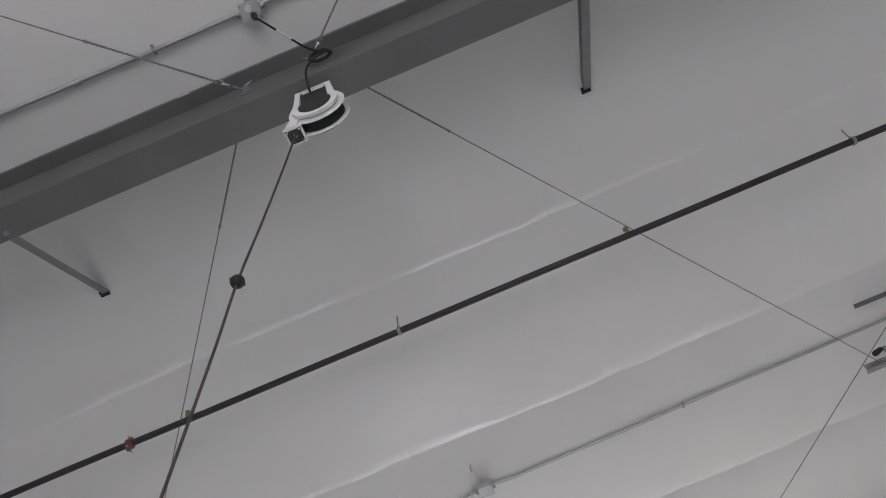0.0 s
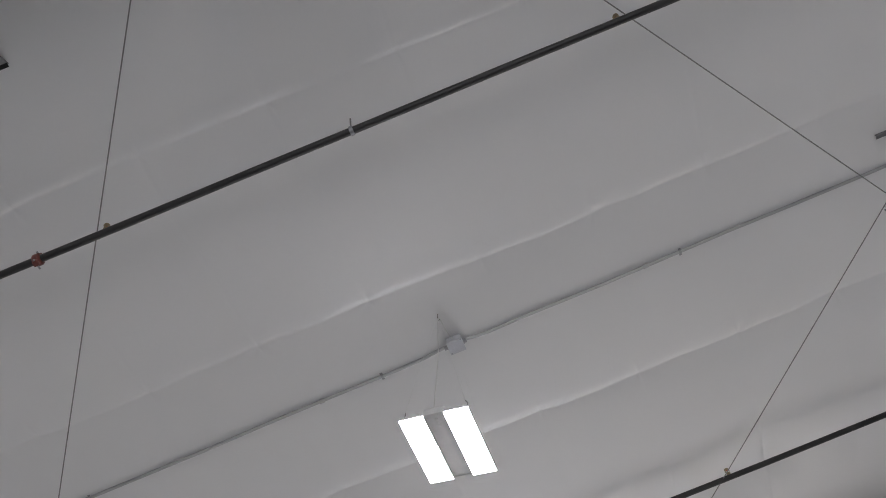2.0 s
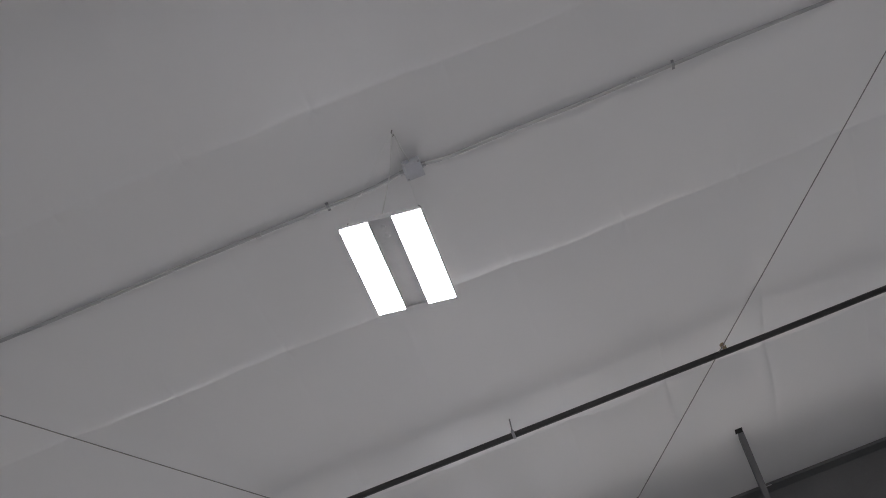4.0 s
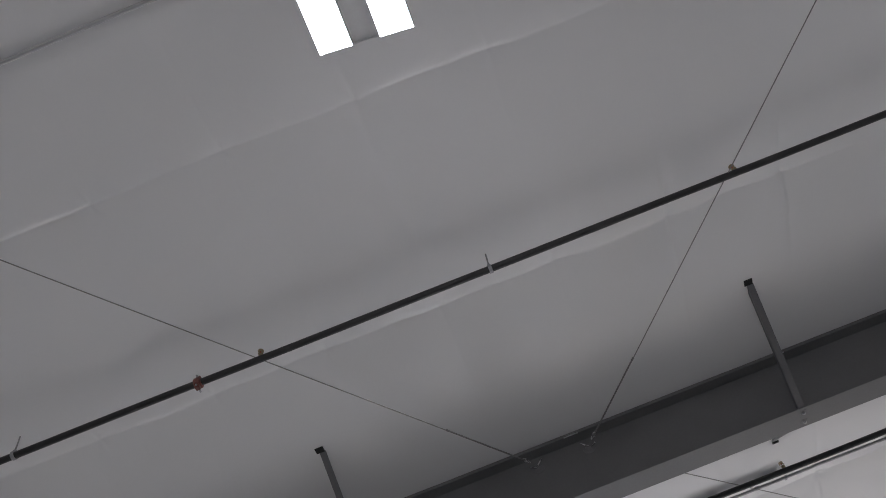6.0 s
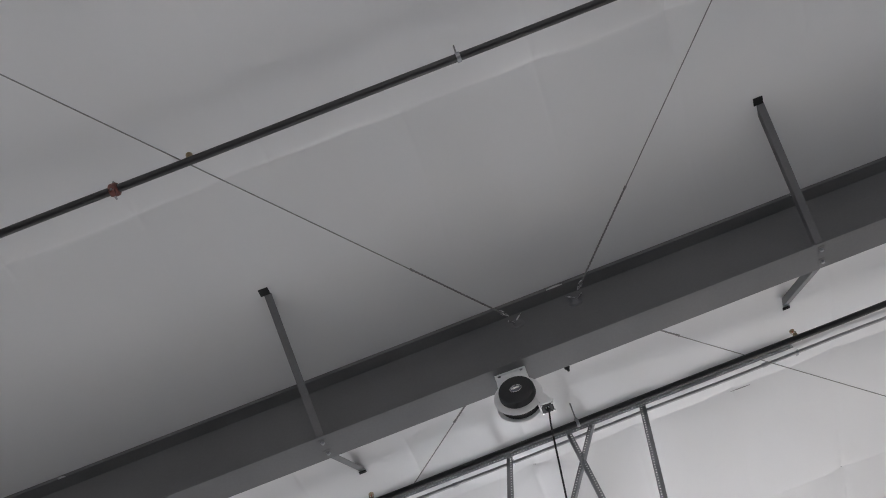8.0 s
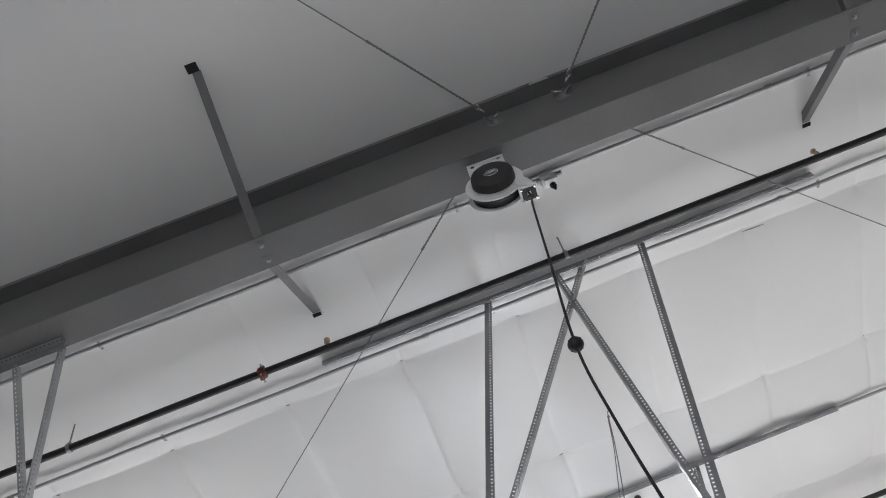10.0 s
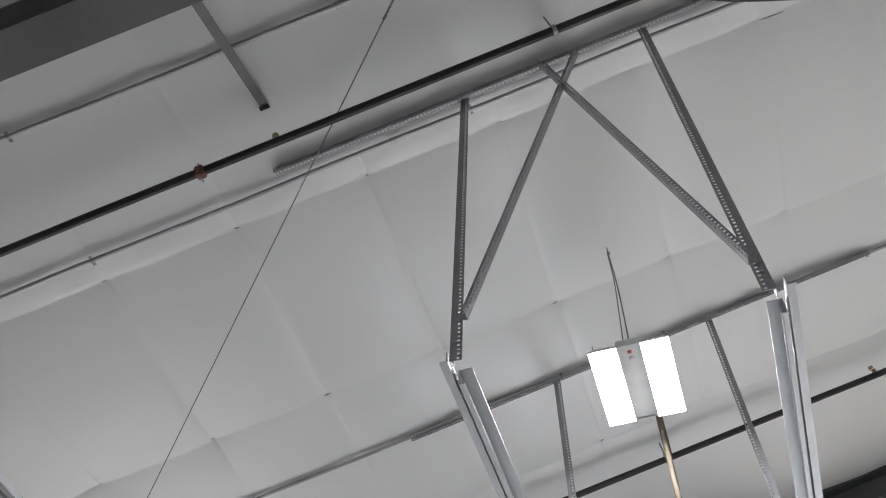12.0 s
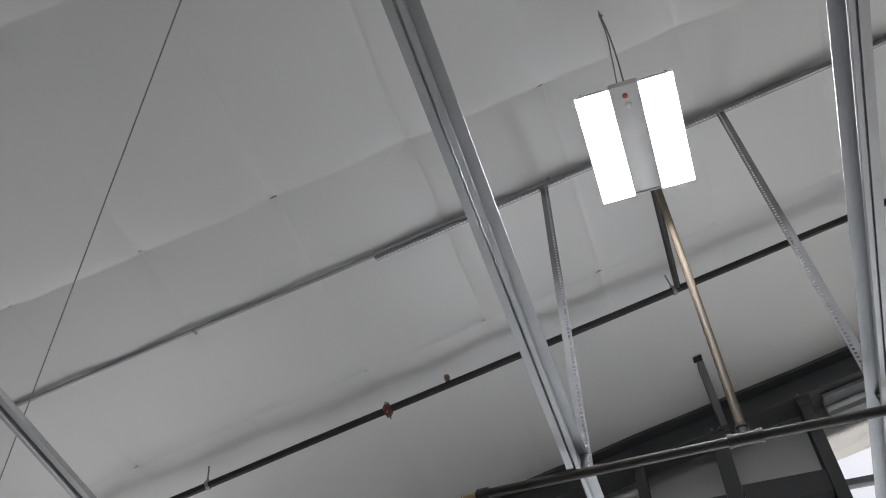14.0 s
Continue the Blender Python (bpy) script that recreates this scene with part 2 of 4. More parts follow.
def build_ceiling():
    """The insulation facing: long pillows between the seams, pinched at the ties, with loose wrinkles."""
    us = np.arange(U0, U1 + 0.02, 0.04)
    us = np.unique(np.concatenate([us] + [CREASE0 + CREASE_STEP * k + np.array([-0.02, -0.009, 0, 0.009, 0.02]) for k in range(-5, 14)]))
    us = us[(us >= U0) & (us <= U1)]
    us = us[np.concatenate([[True], np.diff(us) > 0.005])]
    vs = np.unique(np.concatenate([np.arange(V0, V1, 0.05)] + [s + np.array([-0.1, -0.06, -0.03, -0.015, -0.0075, 0, 0.0075, 0.015, 0.03, 0.06, 0.1]) for s in SEAMS]))
    vs = vs[(vs >= V0) & (vs <= V1)]
    vs = vs[np.concatenate([[True], np.diff(vs) > 0.006])]
    U, V = np.meshgrid(us, vs, indexing="ij")
    rng = np.random.default_rng(4)

    def wavy(fu, fv, count):
        z = np.zeros_like(U)
        for _ in range(count):
            a, b, c = rng.uniform(-fu, fu), rng.uniform(-fv, fv), rng.uniform(0, 6.28)
            z += np.sin(a * U + b * V + c)
        return z / math.sqrt(count)

    back = 1 / (1 + np.exp(-(V - 1.2) * 6))
    Z = np.full_like(U, 0.004)
    loose = wavy(2.5, 2.5, 10)
    edges = [V0] + SEAMS + [V1]
    # the line of each seam wanders a little
    wander = (1 - 0.6 * back) * (0.010 * np.sin(U * 1.7 + 0.4) + 0.006 * np.sin(U * 4.3 + 1.1))
    W = V + wander
    for a, b in zip(edges, edges[1:]):
        inside = (W >= a) & (W < b)
        s = np.clip((W - a) / (b - a), 0, 1)
        belly = np.sin(np.pi * s)
        Z = np.where(inside, Z - (0.014 + 0.004 * back) * belly * (1 + 0.25 * loose), Z)
    for s in SEAMS:
        d = W - s
        ragged = 0.006 * np.sin(U * 13.7 + s * 5) * np.sin(U * 3.1 + s * 2)
        d = d + ragged
        lap = np.where(d < 0, np.exp(d / 0.04), np.exp(-d / 0.13))
        soft = np.exp(-(d / 0.055) ** 2)
        gain = 0.95 + 0.22 * np.sin(U * 2.3 + s * 7) + 0.2 * np.sin(U * 5.1 + s * 3) + 0.14 * np.sin(U * 11.3 + s)
        if s < 0:
            Z += (0.024 if s < -3.8 else 0.015) * lap * gain
        elif s < 1.2:
            Z += 0.012 * soft * gain * (1 - back)
        Z += 0.0105 * back * np.where(d < 0, np.exp(d / 0.045), np.exp(-d / 0.15)) * (0.75 + 0.3 * gain + 0.15 * loose)
    # ties across the pillows
    ph = (U - CREASE0 + 0.012 * np.sin(V * 2.3 + 1.0) + 0.007 * np.sin(V * 6.1)) / CREASE_STEP
    dc = (ph - np.round(ph)) * CREASE_STEP
    slack = np.exp(-((V + 0.75) / 0.45) ** 2 - ((U - 3.2) / 0.8) ** 2)
    Z += (0.0013 + 0.0068 * back) * np.exp(-np.abs(dc) / 0.016) * np.clip(0.5 + 0.55 * wavy(2.2, 3.2, 8), 0, 1.3)
    Z += (0.001 + 0.003 * back) * np.cos(2 * math.pi * ph)
    Z += 0.02 * slack * np.exp(-np.abs(dc) / 0.03)
    # fine wrinkles beside the braces
    for bu in (-3.17, 0.0, 3.168):
        for bv in (-5.87, 0.0, 1.722):
            Z += 0.0035 * np.sin(48 * (V - bv) + 22 * (U - bu)) * np.exp(-((U - bu + 0.16) / 0.16) ** 2 - ((V - bv) / 0.13) ** 2)
    for s in SEAMS:
        rr = np.sqrt(dc ** 2 + (V - s) ** 2)
        Z += (0.006 + 0.007 * back) * np.exp(-rr / 0.05)
        turn = np.arctan2(V - s, dc)
        fan = np.cos(5 * turn + 2.0 * np.sin(np.round(ph) * 2.7 + s * 9)) + 0.6 * np.cos(8 * turn + np.round(ph) * 1.3)
        Z += (0.0016 + 0.002 * back) * fan * np.clip(rr / 0.03, 0, 1) * np.exp(-rr / 0.13)
    # wrinkles that run from the ties
    Z += 0.0033 * wavy(9, 5, 16) * (0.4 + 0.6 * back)
    Z += 0.0012 * wavy(26, 22, 22) * (0.3 + 0.7 * back)
    # slack, billowing lining near the second pipe and beside the first beam
    Z += 0.016 * wavy(13, 6, 14) * slack
    Z += 0.004 * wavy(22, 9, 14) * np.exp(-((V - R_FIRST - 0.5) / 0.35) ** 2)
    nu, nv = U.shape
    co = np.stack([U, V, Z], -1).reshape(-1, 3).tolist()
    idx = np.arange(nu * nv).reshape(nu, nv)
    quads = np.stack([idx[:-1, :-1], idx[:-1, 1:], idx[1:, 1:], idx[1:, :-1]], -1).reshape(-1, 4).tolist()
    plain = len(quads)
    # small dark grey dashes at the pinched points of the end bay
    for sv in SEAMS:
        if sv < 1.5:
            continue
        for k in range(-5, 14):
            if rng.uniform() < 0.35:
                continue
            u, v = CREASE0 + CREASE_STEP * k + rng.uniform(-0.02, 0.02), sv + rng.uniform(-0.01, 0.01)
            i, j = int(np.argmin(np.abs(us - u))), int(np.argmin(np.abs(vs - v)))
            z, r, h = Z[i, j], rng.uniform(0.006, 0.011), len(co)
            co += [[u - r * 3.6, v - r * 0.3, z + 0.004], [u + r * 2.6, v - r * 0.5, z + 0.004], [u + r * 3.2, v + r * 0.3, z + 0.004], [u - r * 2.3, v + r * 0.45, z + 0.004], [u, v, z - 0.006]]
            quads += [[h, h + 1, h + 4], [h + 1, h + 2, h + 4], [h + 2, h + 3, h + 4], [h + 3, h, h + 4]]
    me = bpy.data.meshes.new("ceiling")
    me.from_pydata(co, [], quads)
    for p in me.polygons:
        p.use_smooth = True
    me.materials.append(VINYL)
    me.materials.append(DASH_GREY)
    for p in me.polygons[plain:]:
        p.material_index = 1
    ob = new("ceiling", me)
    ob.matrix_world = ROOF
    tagged(ob, "white vinyl-faced insulation lining, seamed and wrinkled", "ceiling", kind="structure")


build_ceiling()

X0, X1 = U0 * math.cos(SLOPE) + 0.25, U1 * math.cos(SLOPE) - 0.25


def build_shell():
    bm = bm_new()
    box(bm, ((X0 + X1) / 2, (V0 + V1) / 2, -0.1), (X1 - X0 + 0.4, V1 - V0 + 0.4, 0.2))
    solid("floor", bm, CONCRETE, Matrix(), "grey polished concrete slab", "floor", kind="structure", smooth=False)
    bm = bm_new()
    box(bm, (0, 0, -0.25), (1600, 1600, 0.1))
    solid("ground", bm, ASPHALT, Matrix(), "grey paved yard outside", "ground", kind="structure", smooth=False)
    bm = bm_new()
    extruded(bm, [(U0 - 0.3, 0.06), (U1 + 0.3, 0.06), (U1 + 0.3, 0.16), (U0 - 0.3, 0.16)], (0, V0 - 0.3, 0), (0, V1 + 0.3, 0), (1, 0, 0), (0, 0, 1))
    solid("roof_deck", bm, BEAM, ROOF, "grey metal roof deck above the lining", "roof", kind="structure", smooth=False)
    for name, x in (("wall_west", X0 - 0.1), ("wall_east", X1 + 0.1)):
        top = H + x * 0.25 + 0.05
        bm = bm_new()
        box(bm, (x, (V0 + V1) / 2, top / 2), (0.2, V1 - V0, top))
        solid(name, bm, WALL, Matrix(), "white faced insulated wall", "wall", kind="structure", smooth=False)


build_shell()


def end_wall(name, y, thick, openings):
    """A gable wall cut into upright strips round its openings (x0, x1, z0, z1, rise of the head)."""
    xs = sorted({X0, X1, *[o[0] for o in openings], *[o[1] for o in openings]})
    bm = bm_new()
    for a, b in zip(xs, xs[1:]):
        za = zb = 0.0
        for x0, x1, z0, z1, rise in openings:
            if x0 <= a + 1e-6 and x1 >= b - 1e-6:
                za, zb = z1 + (a - x0) * rise, z1 + (b - x0) * rise
        extruded(bm, [(a, za), (b, zb), (b, H + b * 0.25 + 0.04), (a, H + a * 0.25 + 0.04)], (0, y - thick / 2, 0), (0, y + thick / 2, 0), (1, 0, 0), (0, 0, 1))
    solid(name, bm, WALL, Matrix(), "white faced insulated gable wall", "wall", kind="structure", smooth=False)


# only the glazed opening is in view; the rest are added to admit daylight
NORTH_OPENINGS = [(-4.2, -1.1, 0.0, 3.5, 0), (0.95, 2.0, 0.0, 3.5, 0), (2.22, 5.2, 0.0, H + 0.19, 0.25), (5.6, 8.0, 0.0, 5.0, 0)]
SOUTH_OPENINGS = [(-4.5, -0.5, 0.0, 4.0, 0), (1.5, 6.5, 0.0, 4.4, 0)]
end_wall("wall_north", V1 + 0.06, 0.12, NORTH_OPENINGS)
end_wall("wall_south", V0, 0.12, SOUTH_OPENINGS)
COOL = (0.93, 0.965, 1.0)
# added lamps in the openings, in place of light from sky and yard
opening_light("day_north_a", -2.65, V1 + 0.2, 1.6, 3.0, 3.0, 180, 27, COOL)
opening_light("day_north_b", 3.75, V1 + 0.3, 2.5, 2.8, 4.6, 180, 26, COOL)
opening_light("day_north_c", 1.475, V1 + 0.2, 1.6, 1.0, 3.0, 180, 58, COOL)
opening_light("day_south", 4.0, V0 - 0.15, 2.2, 4.8, 4.2, 0, 54)
opening_light("day_south_b", -2.5, V0 - 0.15, 2.0, 3.8, 3.8, 0, 10)


def i_beam(name, v, depth, width, label, mat=BEAM, flange=0.012, web=0.008):
    root = thing(name, on_roof(0, v), label, "roof beam", "roof beams", "structure")
    a, b = U0 + 0.3, U1 - 0.3
    bm = bm_new()
    box(bm, ((a + b) / 2, 0, -depth / 2), (b - a, web, depth - 2 * flange))
    part("web", bm, mat, root, smooth=False)
    bm = bm_new()
    box(bm, ((a + b) / 2, 0, -depth + flange / 2), (b - a, width, flange), bevel=0.002)
    part("bottom_flange", bm, mat, root, smooth=False)
    bm = bm_new()
    box(bm, ((a + b) / 2, 0, -0.015), (b - a, width, 0.03), bevel=0.002)
    part("top_flange", bm, mat, root, smooth=False)
    return root


R1, R2, R3 = -6.765, 0.862, 6.47
DEPTH = 0.565
i_beam("roof_beam", R1, DEPTH, 0.175, "grey primed steel roof beam, carrying a white cord reel")
i_beam("roof_beam", R2, DEPTH, 0.185, "grey primed steel roof beam with bolted braces")
i_beam("roof_beam", R3, 0.25, 0.18, "dark grey steel beam along the gable wall", END_BEAM)


# ---- flange braces ----
def flange_brace(u, v_tip, v_beam, depth, label, half=0.045):
    """An angle from the beam's bottom flange up to a purlin behind the lining, through a slit."""
    sgn = 1 if v_beam > v_tip else -1
    root = thing("flange_brace", on_roof(u, v_tip), label, "brace", "flange braces")
    a = Vector((0, 0, 0.03))
    b = Vector((0, (v_beam - v_tip) - sgn * 0.055, -depth - 0.003))
    a = a + (a - b).normalized() * 0.03
    d = (b - a).normalized()
    up = Vector((1, 0, 0)).cross(d).normalized()
    bm = bm_new()
    t, L = 0.004, 0.046
    if up.z > 0:
        up = -up
    extruded(bm, [(-L / 2, 0), (L / 2, 0), (L / 2, -t), (-L / 2 + t, -t), (-L / 2 + t, -L), (-L / 2, -L)], a, b, (1, 0, 0), up * 1)
    part("angle", bm, BRACE, root, smooth=False)
    bm = bm_new()
    box(bm, (0, (v_beam - v_tip) - sgn * half, -depth - 0.0012), (0.046, 0.05, 0.0028))
    part("foot", bm, BEAM, root, smooth=False)
    bm = bm_new()
    turned(bm, (0, (v_beam - v_tip) - sgn * half, -depth - 0.004), (0, 0, -1), [(0, 0.014), (0.002, 0.014), (0.0021, 0.010), (0.010, 0.010), (0.011, 0.006)], 6)
    part("bolt", bm, ZINC, root, "zinc hex bolt", smooth=False)
    bm = bm_new()
    hang = 0.014 if v_tip < 1.2 else 0.028
    if sgn > 0 or v_tip < 0:
        box(bm, (-0.012, sgn * (hang * abs(b.y) / depth + 0.004 + 0.008) if sgn > 0 else -0.062, -hang), (0.06, 0.05 if sgn > 0 else 0.042, 0.004))
    else:
        box(bm, (-0.002, sgn * (hang * abs(b.y) / depth + 0.012), -hang), (0.052, 0.024, 0.004))
    part("slit", bm, DARK_SLIT, root, "dark cut slit in the lining", smooth=False)
    return root


for u in (-3.17, 0.0, 3.168):
    flange_brace(u, 0.0, R2, DEPTH, "grey steel angle brace bolted under a roof beam")
    flange_brace(u, 1.722, R2, DEPTH, "grey steel angle brace bolted under a roof beam")
    flange_brace(u, -5.87, R1, DEPTH, "grey steel angle brace bolted under a roof beam")
    flange_brace(u, -7.62, R1, DEPTH, "grey steel angle brace bolted under a roof beam")
flange_brace(1.605, 5.83, R3, 0.25, "dark steel angle brace against the gable beam", 0.06)


def lining_tab(u, v, length):
    bm = bm_new()
    n = 8
    for k in range(n):
        a, b = k / n, (k + 1) / n
        y0, y1 = 0.010 + 0.006 * math.sin(a * 3.1), 0.010 + 0.006 * math.sin(b * 3.1)
        vs = [bm.verts.new(c) for c in ((a * length, 0, -0.004), (b * length, 0, -0.004), (b * length, -y1, -0.009), (a * length, -y0, -0.009))]
        bm.faces.new(vs)
        ws = [bm.verts.new(q.co + Vector((0, 0, 0.003))) for q in vs]
        bm.faces.new(ws[::-1])
    solid("lining_tab", bm, VINYL, on_roof(u, v, -0.03), "sliver of white lining folded over a beam edge", "insulation", "lining tabs", smooth=False)


for u, v, ln in ((1.6, R2 - 0.093, 0.11), (3.28, R2 - 0.093, 0.05), (-1.75, R2 - 0.093, 0.05), (0.98, R1 - 0.09, 0.07)):
    lining_tab(u, v, ln)


def lining_slit(u, v, length, turn):
    bm = bm_new()
    n = 6
    for k in range(n):
        a, b = k / n, (k + 1) / n
        wa, wb = 0.0035 * math.sin(math.pi * a) + 0.0006, 0.0035 * math.sin(math.pi * b) + 0.0006
        top = [bm.verts.new(q) for q in ((a * length, -wa, 0), (b * length, -wb, 0), (b * length, wb, 0), (a * length, wa, 0))]
        low = [bm.verts.new(q.co + Vector((0, 0, -0.003))) for q in top]
        bm.faces.new(top)
        bm.faces.new(low[::-1])
        bm.faces.new((top[0], low[0], low[1], top[1]))
        bm.faces.new((top[2], low[2], low[3], top[3]))
    solid("lining_slit", bm, DASH_GREY, on_roof(u, v, -0.003) @ Matrix.Rotation(turn, 4, "Z"), "small dark slit torn in the white lining", "tear", smooth=False)


lining_slit(2.679, 2.272, 0.155, 0.03)


# ---- bracing cables ----
def cable(a, b, label):
    """A stranded cable with a wrapped grip and an eye bolt at the end a; points in roof coordinates."""
    a, b = Vector(a), Vector(b)
    root = thing("brace_cable", on_roof(*a), label, "cable", "bracing cables")
    d = (b - a).normalized()
    n = (b - a).length
    s, t = basis(d)
    e0 = 0.075
    bm = bm_new()
    sag = [d * (e0 + (n - e0) * k / 24) + Vector((0, 0, -0.012 * math.sin(math.pi * k / 24))) for k in range(25)]
    tube(bm, sag, 0.0037, 6)
    part("strand", bm, CABLE, root)
    bm = bm_new()
    pts = [d * (e0 + 0.7 * k / 140) + (s * math.cos(k * 1.2) + t * math.sin(k * 1.2)) * 0.0008 for k in range(141)]
    tube(bm, pts, [0.0056 + 0.0008 * math.sin(k * 1.5) + (0.002 if k > 135 else 0) for k in range(141)], 6)
    part("grip", bm, CABLE, root, "twisted wire grip")
    bm = bm_new()
    loop = [d * (0.075 + 0.024 * math.cos(k * 2 * math.pi / 16)) + s * 0.013 * math.sin(k * 2 * math.pi / 16) for k in range(17)]
    tube(bm, loop, 0.0035, 6)
    loop = [d * (0.045 + 0.02 * math.cos(k * 2 * math.pi / 16)) + t * 0.012 * math.sin(k * 2 * math.pi / 16) for k in range(17)]
    tube(bm, loop, 0.004, 6)
    part("eye", bm, SILVER, root, "bright steel eye and thimble")
    return root


def anchor(u, v, w, out, lean, label="steel hillside washer and bolt on a beam web"):
    """Round sloped washer on the web (out: the side it stands on), with its bolt sticking out."""
    root = thing("cable_anchor", on_roof(u, v, w), label, "cable anchor", "cable anchors")
    bm = bm_new()
    turned(bm, (0, 0, 0), (0, out, 0), [(0, 0.046), (0.004, 0.046), (0.007, 0.03), (0.02, 0.02), (0.024, 0.012)], 20)
    part("washer", bm, BRACE, root)
    bm = bm_new()
    tube(bm, [(0, 0, -0.002), (lean * 0.05, out * 0.06, -0.02)], 0.006, 8)
    part("bolt", bm, SILVER, root, "bright bolt end")
    bm = bm_new()
    tube(bm, [(0, out * 0.03, 0), (-lean * 0.045, out * 0.03, 0.05)], 0.0045, 8)
    part("pin", bm, SILVER, root, "bright locking pin")
    return root


W_C = -0.13
for out, v_from in ((-1, R2 - 0.004), (1, R2 + 0.004), (1, R1 + 0.004), (-1, R1 - 0.004)):
    for u, lean in ((1.35, -1), (1.745, 1)):
        anchor(u, v_from, W_C, out, lean)
BAY = "thin steel bracing cable crossing the bay"
cable((1.325, R2 - 0.062, W_C + 0.01), (-4.47, R1 + 0.065, W_C + 0.02), BAY)
cable((1.766, R2 - 0.062, W_C), (7.30, R1 + 0.065, -0.22), BAY)
cable((1.305, R1 + 0.06, W_C), (-4.40, R2 - 0.05, W_C - 0.04), BAY)
cable((1.83, R1 + 0.06, -0.155), (7.54, R2 - 0.05, -0.11), BAY)
cable((1.30, R2 + 0.058, W_C), (-4.71, R3 - 0.05, -0.21), "thin steel bracing cable in the end bay")
cable((1.77, R2 + 0.058, W_C), (7.95, R3 - 0.05, -0.36), "thin steel bracing cable in the end bay")
cable((1.30, R1 - 0.055, W_C), (-4.6, V0 + 0.2, W_C), "thin steel bracing cable near a beam")
cable((1.77, R1 - 0.055, W_C), (7.7, V0 + 0.2, W_C), "thin steel bracing cable near a beam")


# ---- sprinkler pipes ----
def sprinkler_head(root, u, w0, up=1):
    bm = bm_new()
    turned(bm, (u, 0, w0), (0, 0, up), [(0, 0.013), (0.012, 0.013), (0.013, 0.016), (0.022, 0.016), (0.023, 0.010), (0.030, 0.010)], 12)
    for sg in (-1, 1):
        tube(bm, smooth_curve([(u + sg * 0.009, 0, w0 + up * 0.028), (u + sg * 0.017, 0, w0 + up * 0.042), (u + sg * 0.004, 0, w0 + up * 0.058)], 4), 0.003, 6)
    head = part("sprinkler_head", bm, BRASS, root, "small brass upright sprinkler head")
    bm = bm_new()
    turned(bm, (u, 0, w0 + up * 0.058), (0, 0, up), [(0, 0.005), (0.002, 0.019), (0.0035, 0.019)], 12)
    part("deflector", bm, BRASS, head)
    bm = bm_new()
    tube(bm, [(u, 0, w0 + up * 0.03), (u, 0, w0 + up * 0.055)], 0.0025, 6)
    part("bulb", bm, RED, head, "red glass bulb")


def sprinkler_pipe(v, w, ends, heads, couplings, r=0.0225):
    root = thing("sprinkler_pipe", on_roof(0, v, w), "black steel sprinkler pipe with brass heads, under the lining", "sprinkler pipe", "sprinkler pipes")
    bm = bm_new()
    k = 40
    tube(bm, [(ends[0] + (ends[1] - ends[0]) * i / k, 0.0012 * math.sin(i * 1.3), 0.0015 * math.cos(i * 0.9)) for i in range(k + 1)], r, 14)
    part("pipe", bm, BLACK_PIPE, root)
    for u in heads:
        sprinkler_head(root, u, r - 0.004)
    for u in couplings:
        bm = bm_new()
        turned(bm, (u - 0.024, 0, 0), (1, 0, 0), [(0, r), (0.001, r + 0.008), (0.008, r + 0.014), (0.040, r + 0.014), (0.047, r + 0.008), (0.048, r)], 18)
        for sg in (-1, 1):
            box(bm, (u, 0.006 * sg, sg * (r + 0.022)), (0.03, 0.034, 0.03), bevel=0.005)
        cp = part("coupling", bm, COUPLING, root, "rust-red grooved pipe coupling")
        for sg in (-1, 1):
            bm = bm_new()
            tube(bm, [(u, -0.03, sg * (r + 0.022)), (u, 0.036, sg * (r + 0.022))], 0.006, 8)
            part("bolt", bm, ZINC, cp)
    return root


def pipe_hanger(u, v, w, r=0.0225):
    """A ring on a threaded rod that stands square to the lining."""
    root = thing("pipe_hanger", on_roof(u, v, w), "short steel rod and ring holding a pipe", "pipe hanger", "pipe hangers")
    bm = bm_new()
    tube(bm, [(0.0, -0.004, r + 0.018), (0.012, -0.012, -w + 0.012)], 0.0048, 8)
    part("rod", bm, CABLE, root)
    bm = bm_new()
    ring = [Vector((0, (r + 0.004) * math.cos(a), (r + 0.004) * math.sin(a))) for a in [2 * math.pi * k / 20 for k in range(21)]]
    for p, q in zip(ring, ring[1:]):
        o0, o1 = p * 1.09, q * 1.09
        vs = [bm.verts.new(Vector((x, c.y, c.z))) for c in (p, q, o1, o0) for x in (-0.011, 0.011)]
        bm.faces.new((vs[4], vs[5], vs[7], vs[6]))
        bm.faces.new((vs[0], vs[1], vs[3], vs[2]))
        bm.faces.new((vs[0], vs[2], vs[4], vs[6]))
        bm.faces.new((vs[1], vs[3], vs[5], vs[7]))
    part("ring", bm, ZINC, root, "bright zinc ring", smooth=False)
    bm = bm_new()
    turned(bm, (0, -0.003, r + 0.002), (0, 0, 1), [(0, 0.012), (0.006, 0.014), (0.016, 0.012), (0.02, 0.007)], 10)
    part("nut", bm, ZINC, root)
    return root


PIPE_END = (U0 + 0.5, U1 - 0.5)
PIPES = {"A": (-4.917, -0.15), "B": (-0.958, -0.157), "C": (1.797, -0.207), "D": (5.152, -0.16)}
for v, w in PIPES.values():
    sprinkler_pipe(v, w, PIPE_END, (-3.14, 0.0, 3.138), (-0.413,))
    for u in (-4.75, -1.63, 1.512, 4.7):
        pipe_hanger(u, v, w)


